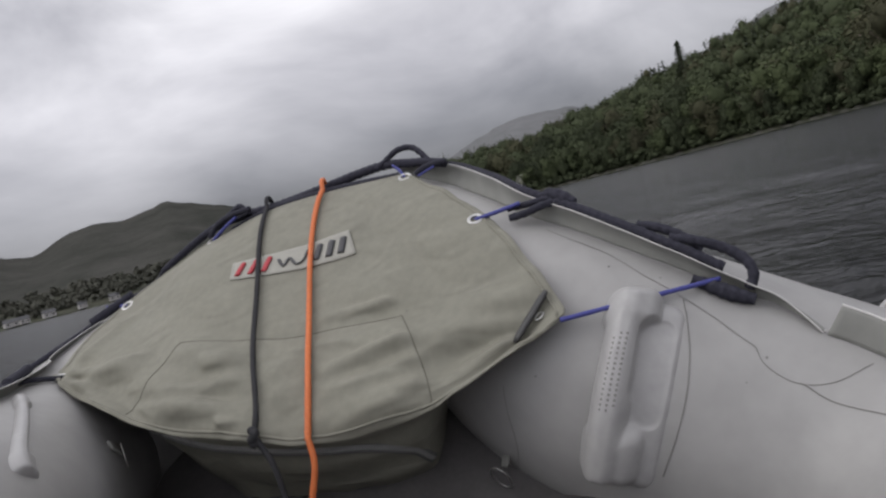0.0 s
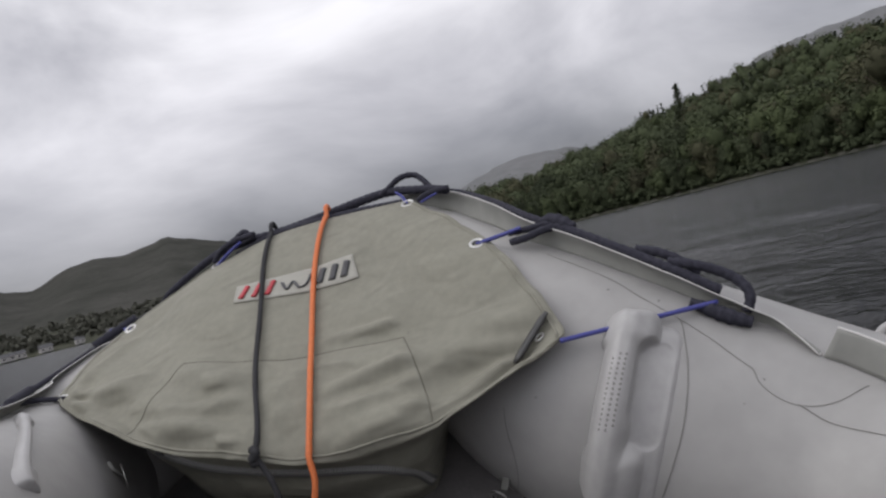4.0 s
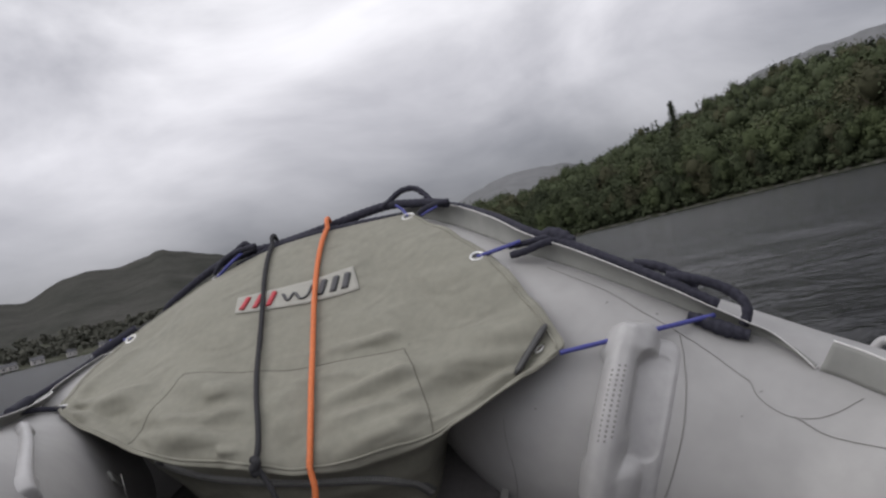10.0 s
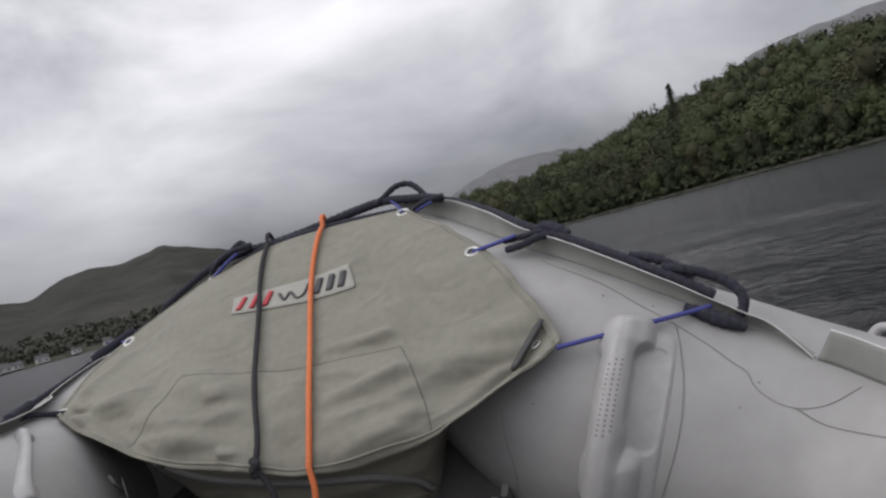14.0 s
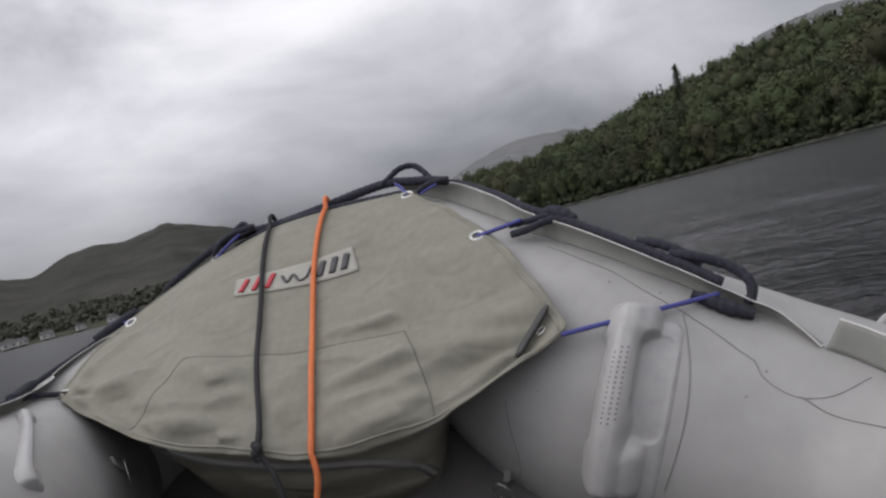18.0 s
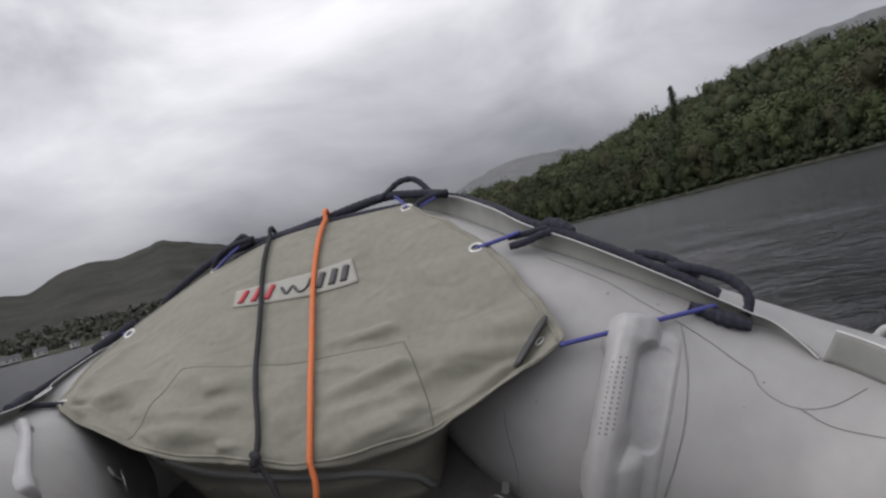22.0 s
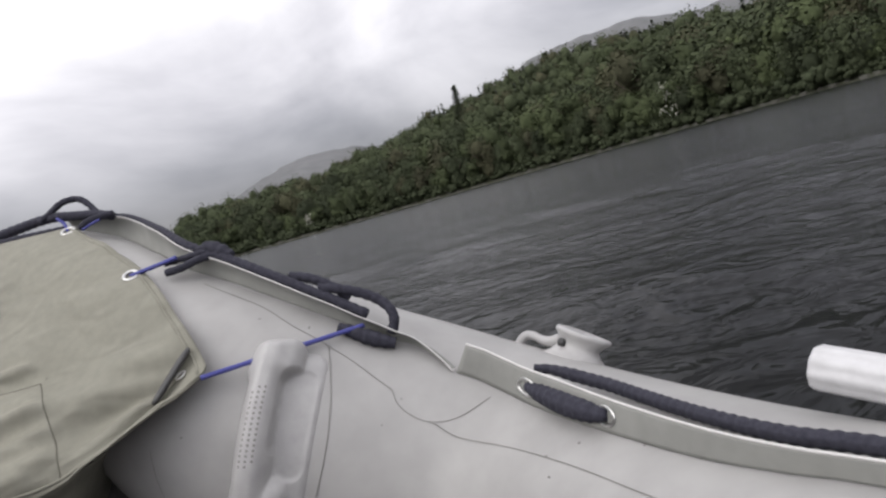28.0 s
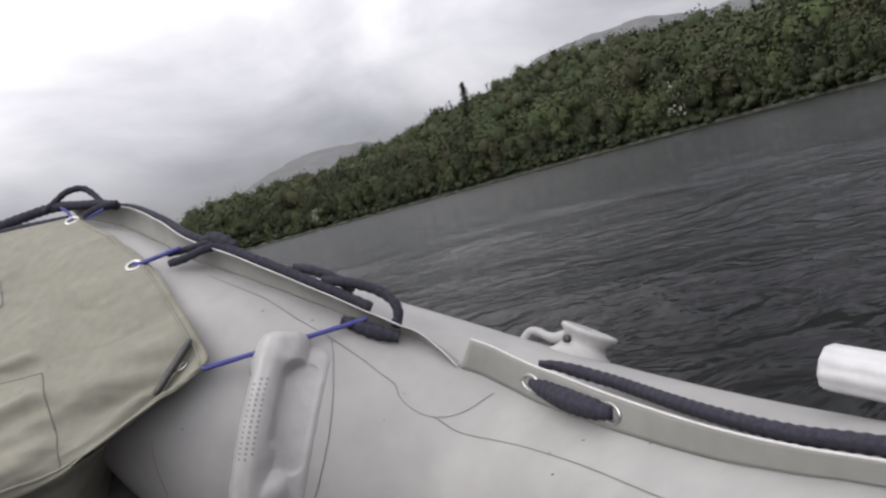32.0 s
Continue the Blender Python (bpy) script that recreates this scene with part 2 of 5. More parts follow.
def thing(name, label, category, at=(0, 0, 0), group=""):
    ob = new(name)
    ob.location = at
    ob.empty_display_size = 0.05
    return tagged(ob, label, category, group)


def unit(v):
    return v / np.maximum(np.linalg.norm(v, axis=-1, keepdims=True), 1e-9)


# shapes
def spline(points, n=12):
    """A smooth curve through the points (any number of columns)."""
    p = np.asarray(points, float)
    q = np.vstack([2 * p[0] - p[1], p, 2 * p[-1] - p[-2]])
    u = (np.arange(n) / n)[:, None]
    rows = []
    for k in range(1, len(q) - 2):
        a, b, c, d = q[k - 1:k + 3]
        rows.append(0.5 * (2 * b + (c - a) * u + (2 * a - 5 * b + 4 * c - d) * u ** 2 + (3 * b - a - 3 * c + d) * u ** 3))
    return np.vstack(rows + [p[-1:]])


# centre line of the buoyancy tube from port quarter round the bow to starboard quarter: x, y, z, radius
TUBE = [(-0.668, -0.675, 0.325, 0.215), (-0.764, 0.376, 0.317, 0.215), (-0.858, 1.074, 0.300, 0.215), (-0.933, 1.467, 0.280, 0.215), (-0.937, 1.761, 0.313, 0.210), (-0.733, 1.880, 0.415, 0.200), (-0.433, 1.876, 0.515, 0.200), (-0.138, 1.807, 0.546, 0.200), (0.036, 1.601, 0.448, 0.206), (0.262, 1.408, 0.247, 0.268), (0.645, 1.245, -0.006, 0.268), (0.733, 0.622, -0.037, 0.268), (0.797, -0.216, 0.033, 0.268)]
STEP = 24
axis = spline(TUBE, STEP)
# the starboard shoulder bends in an easy sweep
bell = np.hanning(51)[1:-1] / np.hanning(51).sum()
eased = np.stack([np.convolve(np.pad(axis[:, j], 24, mode="reflect", reflect_type="odd"), bell, "valid") for j in range(4)], 1)
blend = np.clip((np.arange(len(axis)) - 8.3 * STEP) / STEP, 0, 1)[:, None]
axis = axis * (1 - blend) + eased * blend
AX, AR = axis[:, :3], axis[:, 3]
AT = np.gradient(AX, axis=0)
AT = AT / np.linalg.norm(AT, axis=1)[:, None]
AO = np.stack([-AT[:, 1], AT[:, 0], 0 * AT[:, 0]], 1)
AO = AO / np.linalg.norm(AO, axis=1)[:, None]
AU = np.cross(AT, AO)


def on_tube(u, deg, h=0.0):
    """The point at station u, deg degrees from the tube's top (inboard is negative), h metres above its skin."""
    k = np.asarray(u, float) * STEP
    idx = np.arange(len(AX))
    g = lambda a: np.stack([np.interp(k, idx, a[:, j]) for j in range(3)], -1)
    r = np.interp(k, idx, AR)[..., None] + np.asarray(h, float)[..., None]
    a = np.radians(np.asarray(deg, float))[..., None]
    return g(AX) + r * (np.cos(a) * g(AU) + np.sin(a) * g(AO))


def pushed_out(p, gap=0.008):
    """Points moved out of the tube, to lie gap above its skin."""
    q = p.reshape(-1, 3).copy()
    for _ in range(2):
        d = q[:, None, :] - AX[None]
        e = np.linalg.norm(d, axis=2)
        k = (e - AR[None]).argmin(1)
        e, d = e[np.arange(len(q)), k], d[np.arange(len(q)), k]
        need = AR[k] + gap
        m = e < need
        q[m] = AX[k[m]] + d[m] / e[m][:, None] * need[m][:, None]
    return q.reshape(p.shape)


def along(curve, t):
    """Points at even fractions t of a curve's length."""
    c = np.asarray(curve)
    s = np.r_[0, np.cumsum(np.linalg.norm(np.diff(c, axis=0), axis=1))]
    return np.stack([np.interp(np.asarray(t) * s[-1], s, c[:, j]) for j in range(3)], -1)


COVER_TOP = spline([(-0.545, 1.845, 0.70), (-0.39, 1.80, 0.732), (-0.245, 1.75, 0.738), (-0.036, 1.684, 0.73)])
COVER_LEFT = spline([(-0.545, 1.845, 0.70), (-0.66, 1.83, 0.655), (-0.77, 1.806, 0.600), (-0.85, 1.72, 0.54), (-0.885, 1.605, 0.487)])
COVER_RIGHT = spline([(-0.036, 1.684, 0.73), (0.04, 1.55, 0.665), (0.103, 1.422, 0.589), (0.14, 1.30, 0.515), (0.167, 1.199, 0.440), (0.162, 1.189, 0.412)])
COVER_HEM = spline([(-0.885, 1.605, 0.487), (-0.767, 1.484, 0.442), (-0.647, 1.383, 0.399), (-0.522, 1.322, 0.359), (-0.387, 1.281, 0.320), (-0.277, 1.25, 0.302), (-0.078, 1.199, 0.319), (0.056, 1.189, 0.361), (0.162, 1.189, 0.412)])


# creases in the cloth, from end to end across and down the cover
CREASES = [(0.34, 0.89, 0.51, 0.82), (0.29, 0.94, 0.51, 0.90), (0.41, 0.79, 0.50, 0.75), (0.62, 0.82, 0.77, 0.80), (0.62, 0.89, 0.78, 0.86), (0.61, 0.95, 0.78, 0.92), (0.63, 0.97, 0.74, 0.96), (0.53, 0.82, 0.60, 0.75), (0.53, 0.89, 0.60, 0.85), (0.62, 0.65, 0.76, 0.65), (0.79, 0.95, 0.91, 0.93), (0.81, 1.00, 0.94, 0.99), (0.04, 1.00, 0.09, 0.59), (0.06, 0.99, 0.25, 0.76), (0.09, 1.00, 0.26, 0.97), (0.45, 0.96, 0.51, 0.95)]


def cover_point(s, t):
    """The bow cover's middle surface; s from port to starboard, t from the bow edge to the hem."""
    s, t = np.asarray(s, float), np.asarray(t, float)
    a, b, l, r = along(COVER_TOP, s), along(COVER_HEM, s), along(COVER_LEFT, t), along(COVER_RIGHT, t)
    S, T = s[..., None], t[..., None]
    c00, c10, c01, c11 = COVER_TOP[0], COVER_TOP[-1], COVER_HEM[0], COVER_HEM[-1]
    p = (1 - T) * a + T * b + (1 - S) * l + S * r - ((1 - S) * (1 - T) * c00 + S * (1 - T) * c10 + (1 - S) * T * c01 + S * T * c11)
    n = np.array([-0.05, -0.62, 0.78])
    ramp = lambda x, lo, hi: np.clip((x - lo) / (hi - lo), 0, 1)
    pocket = ramp(s, 0.30, 0.37) * ramp(0.80 - s, 0.0, 0.04) * ramp(t, 0.70, 0.75) * ramp(1.02 - t, 0.0, 0.08)
    bulge = 0.03 * np.sin(np.pi * s) * np.sin(np.pi * t) + 0.008 * pocket
    low = np.clip(t - 0.5, 0, 1) * 2
    folds = 0.024 * low * np.sin(21 * t + 7 * s + 2.6 * np.sin(4.3 * s + 1)) * np.sin(np.pi * np.clip(s, 0.02, 0.98))
    folds += 0.017 * low * np.sin(33 * t - 13 * s + 2 * np.sin(6 * s)) * ramp(s, 0.1, 0.3)
    folds += 0.016 * np.sin(17 * s * (1 - 0.5 * t) - 8 * t + 1.0) * np.sin(np.pi * t) * np.clip(0.55 - s, 0, 1) * 2
    folds += 0.013 * np.sin(24 * (s * 0.8 + t * 0.9) + 2 * np.sin(5 * t)) * np.clip(s - 0.5, 0, 1) * 2 * np.sin(np.pi * t)
    folds += 0.007 * np.sin(50 * s + 8 * np.sin(7 * t)) * np.clip(t - 0.7, 0, 1)
    # folds that fan out from the port corner
    reach = np.hypot(s, 0.965 - t)
    folds += 0.016 * np.sin(13 * np.arctan2(0.965 - t, s + 0.02) + 0.7) * np.exp(-(reach / 0.24) ** 2) * np.clip(reach * 7, 0, 1) * np.clip(s * 9, 0, 1)
    reach = np.hypot(1 - s, 0.95 - t)
    folds += 0.012 * np.sin(15 * np.arctan2(0.95 - t, 1.02 - s)) * np.exp(-(reach / 0.22) ** 2) * np.clip(reach * 7, 0, 1) * np.clip((1 - s) * 9, 0, 1)
    # a crease from the stem down to the corner of the pocket
    folds += 0.012 * np.exp(-((s - 0.97 + 0.27 * t) / 0.05) ** 2) * np.sin(np.pi * np.clip(t / 0.75, 0, 1)) * (t < 0.75)
    folds = 0.6 * folds
    for k, (s0, t0, s1, t1) in enumerate(CREASES):
        ds, dt = s1 - s0, t1 - t0
        ln = math.hypot(ds, dt)
        along_it = ((s - s0) * ds + (t - t0) * dt) / ln ** 2
        off = ((s - s0) * dt - (t - t0) * ds) / ln
        wide = 0.020 + 0.006 * (k % 3)
        folds += 0.0105 * np.exp(-(off / wide) ** 2) * (1 - 1.1 * off / wide) * np.clip(np.minimum(along_it + 0.12, 1.12 - along_it) * 5, 0, 1)
    # the two cords hold the cloth flat beneath them
    for rows in ([0.335, 0.40, 0.475, 0.50, 0.517, 0.515], [0.622, 0.603, 0.60, 0.608, 0.608, 0.60]):
        at = np.interp(t, [0.0, 0.175, 0.475, 0.725, 0.90, 1.0], rows)
        folds = folds * (1 - 0.9 * np.exp(-((s - at) / 0.045) ** 2))
    p = p + n * (bulge + folds)[..., None]
    return pushed_out(p, 0.008)
# end shapes


def grid_faces(nu, nv, base=0, flip=False):
    f = [(base + i * nv + j, base + i * nv + j + 1, base + (i + 1) * nv + j + 1, base + (i + 1) * nv + j) for i in range(nu - 1) for j in range(nv - 1)]
    return [q[::-1] for q in f] if flip else f


def slab(grid, thick):
    """A closed sheet of some thickness about a grid of points (nu, nv, 3)."""
    nu, nv, _ = grid.shape
    du, dv = np.gradient(grid, axis=0), np.gradient(grid, axis=1)
    n = unit(np.cross(du, dv))
    top, low = grid + n * thick / 2, grid - n * thick / 2
    verts = np.vstack([top.reshape(-1, 3), low.reshape(-1, 3)])
    m = nu * nv
    faces = grid_faces(nu, nv, 0) + grid_faces(nu, nv, m, True)
    rim = [i * nv for i in range(nu)] + [(nu - 1) * nv + j for j in range(1, nv)] + [i * nv + nv - 1 for i in range(nu - 2, -1, -1)] + [j for j in range(nv - 2, 0, -1)]
    for a, b in zip(rim, rim[1:] + rim[:1]):
        faces.append((a, a + m, b + m, b)[::-1])
    return verts, faces


def sweep(path, radius, sides=10, strands=0, pitch=0.03, depth=0.12, flat=1.0):
    """A round cord along a path, with twisted or braided strands standing proud where strands is given."""
    p = np.asarray(path, float)
    t = unit(np.gradient(p, axis=0))
    up = np.array([0.03, 0.05, 1.0])
    x = unit(np.cross(t, up))
    y = np.cross(x, t)
    s = np.r_[0, np.cumsum(np.linalg.norm(np.diff(p, axis=0), axis=1))]
    a = np.arange(sides) / sides * 2 * np.pi
    r = np.broadcast_to(np.asarray(radius, float), (len(p),))[:, None]
    wave = 1.0
    if strands:
        wave = 1 + depth * np.sin(strands * a[None] + s[:, None] / pitch * 2 * np.pi) * np.sin(strands * a[None] - s[:, None] / pitch * 2 * np.pi)
    ring = p[:, None] + (r * wave)[..., None] * (np.cos(a)[None, :, None] * x[:, None] + flat * np.sin(a)[None, :, None] * y[:, None])
    n = len(p)
    verts = np.vstack([ring.reshape(-1, 3), p[:1], p[-1:]])
    faces = [(i * sides + j, i * sides + (j + 1) % sides, (i + 1) * sides + (j + 1) % sides, (i + 1) * sides + j) for i in range(n - 1) for j in range(sides)]
    faces += [(n * sides, (j + 1) % sides, j) for j in range(sides)] + [(n * sides + 1, (n - 1) * sides + j, (n - 1) * sides + (j + 1) % sides) for j in range(sides)]
    return verts, faces


def ring(centre, normal, radius, wire, squash=1.0, along_dir=(1, 0, 0), n=28):
    """A round or oval wire ring."""
    nrm = unit(np.asarray(normal, float))
    x = unit(np.asarray(along_dir, float) - nrm * np.dot(along_dir, nrm))
    y = np.cross(nrm, x)
    a = np.arange(n) / n * 2 * np.pi
    c = np.asarray(centre) + radius * (np.cos(a)[:, None] * x + squash * np.sin(a)[:, None] * y)
    b = np.arange(8) / 8 * 2 * np.pi
    out = unit(c - np.asarray(centre))
    v = c[:, None] + wire * (np.cos(b)[None, :, None] * out[:, None] + 0.6 * np.sin(b)[None, :, None] * nrm)
    f = [(i * 8 + j, i * 8 + (j + 1) % 8, ((i + 1) % n) * 8 + (j + 1) % 8, ((i + 1) % n) * 8 + j) for i in range(n) for j in range(8)]
    return v.reshape(-1, 3), f


def box_at(c, x, y, z, bevel=0.0):
    """A small box with half-axes x, y, z and trimmed corners."""
    c, x, y, z = (np.asarray(k, float) for k in (c, x, y, z))
    e = 1 - bevel
    v = [c + sx * x * (e if k != 0 else 1) + sy * y * (e if k != 1 else 1) + sz * z * (e if k != 2 else 1) for sx in (-1, 1) for sy in (-1, 1) for sz in (-1, 1) for k in range(3)]
    bm = bmesh.new()
    vs = [bm.verts.new(tuple(q)) for q in v]
    hull = bmesh.ops.convex_hull(bm, input=vs)
    bm.verts.ensure_lookup_table()
    bm.verts.index_update()
    out = [tuple(q.co) for q in bm.verts], [[q.index for q in f.verts] for f in bm.faces]
    bm.free()
    return out


# ---- water and ground ----
def water_sheet():
    """The lake: one sheet to the horizon, finely waved near the boat."""
    rr = np.r_[np.linspace(0.6, 9, 70), np.geomspace(9.3, 4300, 60)]
    aa = np.radians(np.linspace(-180, 180, 361)[:-1])
    r, a = np.meshgrid(rr, aa, indexing="ij")
    x, y = r * np.sin(a), 0.4 + r * np.cos(a)
    amp = np.clip(1.3 - r / 60, 0, 1) * np.clip((r - 0.6) / 1.5, 0.3, 1)
    h = 0.016 * np.sin(2.1 * x + 1.3 * y + 1.2 * np.sin(0.7 * y)) + 0.011 * np.sin(-1.2 * x + 3.1 * y + 1.5 * np.sin(0.9 * x)) + 0.006 * np.sin(5.2 * x + 3.7 * y + 2 * np.sin(1.3 * x))
    z = h * amp
    n, m = r.shape
    verts = np.stack([x, y, z], -1).reshape(-1, 3)
    verts = np.vstack([verts, [[0, 0.4, 0]]])
    faces = [(i * m + j, (i + 1) * m + j, (i + 1) * m + (j + 1) % m, i * m + (j + 1) % m) for i in range(n - 1) for j in range(m)]
    faces += [(n * m, j, (j + 1) % m) for j in range(m)]
    ob = part("water", verts, [f[::-1] for f in faces], WATER)
    return tagged(ob, "dark grey rippled lake water under an overcast sky", "water", kind="structure")


water_sheet()

# the wooded bank: bearing from the boat's head in degrees, distance of the shore, height angle of the wooded skyline
BANK = np.array([(-2.8, 215, 3.6), (0, 210, 3.9), (2.0, 205, 4.0), (5, 200, 4.1), (9, 195, 4.4), (12, 190, 4.9), (15, 185, 5.6), (18, 178, 6.3), (22, 170, 7.0), (26, 160, 7.7), (30, 150, 7.8), (35, 135, 7.5), (40, 118, 6.4), (48, 95, 5.6), (60, 85, 6.5), (80, 80, 7.5), (110, 90, 7.5)])


def bank_at(b):
    return np.interp(b, BANK[:, 0], BANK[:, 1]), np.interp(b, BANK[:, 0], BANK[:, 2])


RIDGE = 230.0


def bank_height(b, r):
    """Height of the wooded slope at a bearing and distance."""
    s, el = bank_at(b)
    top = np.tan(np.radians(np.maximum(el - 1.45, 0.4))) * (s + RIDGE)
    u = np.clip((r - s) / RIDGE, 0, 1.6)
    rise = np.where(u < 1, u ** 0.85, 1 - 0.25 * (u - 1))
    wob = 1.6 * np.sin(b * 1.9 + r * 0.05) + 1.0 * np.sin(b * 4.3 - r * 0.09)
    return 0.35 + top * rise + wob * np.clip(u * 3, 0, 1)


def bank_slope():
    bb = np.linspace(-2.8, 110, 156)
    uu = np.r_[-0.06, -0.01, 0.0, 0.012, np.linspace(0.04, 1.6, 34)]
    b, u = np.meshgrid(bb, uu, indexing="ij")
    s, _ = bank_at(b)
    r = s + u * RIDGE
    z = np.where(u < 0, -0.6, bank_height(b, r))
    z = np.where((u >= -0.011) & (u < 0.0), 0.05, z)
    x, y = r * np.sin(np.radians(b)), r * np.cos(np.radians(b))
    v = np.stack([x, y, z], -1)
    ob = part("ground_bank", v.reshape(-1, 3), grid_faces(len(bb), len(uu)), SLOPE)
    tagged(ob, "steep wooded hillside rising from the lake", "hillside", kind="structure")
    # the strip of stones along the water
    uu = np.linspace(-0.012, 0.02, 5)
    b, u = np.meshgrid(np.linspace(-2.8, 110, 400), uu, indexing="ij")
    s, _ = bank_at(b)
    r = s + u * RIDGE + 1.2 * np.sin(b * 7.0) + 0.7 * np.sin(b * 19.0)
    z = 0.25 + 0.5 * (u - uu[0]) / (uu[-1] - uu[0]) + 0.12 * np.sin(b * 41) * np.sin(u * 900)
    z[:, 0] = -0.4
    v = np.stack([r * np.sin(np.radians(b)), r * np.cos(np.radians(b)), z], -1)
    ob = part("ground_shore", v.reshape(-1, 3), grid_faces(400, 5), SHORE)
    tagged(ob, "narrow grey stony shore below the trees", "shore", kind="structure")


bank_slope()


def mountain(name, label, skyline, dist, deep, mat, foot=0.0, rough=0.12):
    """A ridge: skyline rows of bearing and height angle in degrees at a distance."""
    sk = np.array(skyline)
    bb = np.linspace(sk[0, 0], sk[-1, 0], 140)
    el = np.interp(bb, sk[:, 0], sk[:, 1])
    k = np.ones(3) / 3
    el = np.convolve(np.pad(el, 1, mode="edge"), k, "valid")
    el = el + rough * np.array([noise.noise((q * 0.9, dist * 0.01, 0.3)) + 0.5 * noise.noise((q * 2.7, dist * 0.01, 4.1)) for q in bb])
    uu = np.linspace(0, 1.4, 24)
    b, u = np.meshgrid(bb, uu, indexing="ij")
    r = dist + deep * u
    top = np.tan(np.radians(np.maximum(el, 0.02)))[:, None] * (dist + deep)
    z = foot + top * np.where(u < 1, u ** 1.1, 1 - 0.8 * (u - 1))
    x, y = r * np.sin(np.radians(b)), r * np.cos(np.radians(b))
    wob = np.array([[noise.noise((x[i, j] * 0.008, y[i, j] * 0.008, 1.7)) for j in range(len(uu))] for i in range(len(bb))])
    z = z + wob * top * 0.10 * np.sin(np.pi * np.clip(u, 0, 1))
    z[:, 0] = -1
    v = np.stack([x, y, z], -1)
    ob = part(name, v.reshape(-1, 3), grid_faces(len(bb), len(uu)), mat)
    return tagged(ob, label, "mountain", kind="structure")


mountain("backdrop_port", "dark mountains across the lake, mist put into their colour, with a notch between them",
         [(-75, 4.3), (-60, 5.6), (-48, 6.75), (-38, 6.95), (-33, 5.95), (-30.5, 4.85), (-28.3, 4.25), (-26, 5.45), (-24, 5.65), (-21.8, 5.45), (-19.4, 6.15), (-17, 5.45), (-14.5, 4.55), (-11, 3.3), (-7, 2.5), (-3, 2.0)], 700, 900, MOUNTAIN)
mountain("backdrop_far", "hill far up the valley, coloured pale grey for haze", [(-8, 1.2), (-2, 2.2), (1, 3.6), (4, 4.9), (7.5, 5.8), (11, 5.6), (16, 4.5), (22, 6.0), (26.0, 8.0), (28.6, 8.4), (31, 8.5), (34, 8.6), (38, 7.6), (43, 7.9), (50, 7.4), (58, 5.0)], 900, 900, MOUNTAIN_FAR)
mountain("backdrop_astern", "hills closing the valley astern, mist put into their colour", [(100, 8.5), (130, 6), (160, 4), (185, 3), (215, 4), (250, 5), (286, 4.2)], 800, 900, MOUNTAIN)


# ---- trees ----
def lobe():
    """A coarse rounded lump of six by four quads."""
    v = [(math.sin(p) * math.cos(a), math.sin(p) * math.sin(a), math.cos(p)) for p in np.radians((8, 45, 90, 135, 172)) for a in np.radians(range(0, 360, 45))]
    f = [(i * 8 + j, i * 8 + (j + 1) % 8, (i + 1) * 8 + (j + 1) % 8, (i + 1) * 8 + j) for i in range(4) for j in range(8)]
    return np.array(v), np.array(f)[:, ::-1]


LOBE, LOBE_F = lobe()


def leaves(rng, n, size, radii, centre, lumps=9, solid=True):
    """Leaf clumps on an uneven crown: small bent quads about a few lobes."""
    c = np.asarray(centre)
    lobes = rng.normal(0, 1, (lumps, 3))
    lobes = unit(lobes) * rng.uniform(0.2, 0.8, (lumps, 1)) * radii + c
    lr = rng.uniform(0.30, 0.58, lumps)
    k = rng.integers(0, lumps, n)
    d = unit(rng.normal(0, 1, (n, 3)))
    d[:, 2] = np.where(d[:, 2] < -0.3, -d[:, 2], d[:, 2])
    p = lobes[k] + d * (lr[k] * rng.uniform(0.75, 1.38, n))[:, None] * radii
    nrm = unit(d + rng.normal(0, 0.42, (n, 3)))
    x = unit(np.cross(nrm, rng.normal(0, 1, (n, 3))))
    y = np.cross(nrm, x)
    s = size * rng.uniform(0.6, 1.35, (n, 1))
    quad = np.stack([p - x * s - y * s * 0.5, p + x * s * 0.3 - y * s, p + x * s + y * s * 0.4, p - x * s * 0.2 + y * s], 1)
    quad[:, 0] += nrm * s * 0.35
    vv, ff = [quad.reshape(-1, 3)], [np.arange(4 * n).reshape(-1, 4)]
    base = 4 * n
    for q in range(lumps if solid else 0):
        ball = LOBE * (lr[q] * rng.uniform(0.55, 0.80, (len(LOBE), 1))) * radii + lobes[q]
        vv.append(ball)
        ff.append(LOBE_F + base)
        base += len(LOBE)
    return np.vstack(vv), np.vstack(ff)


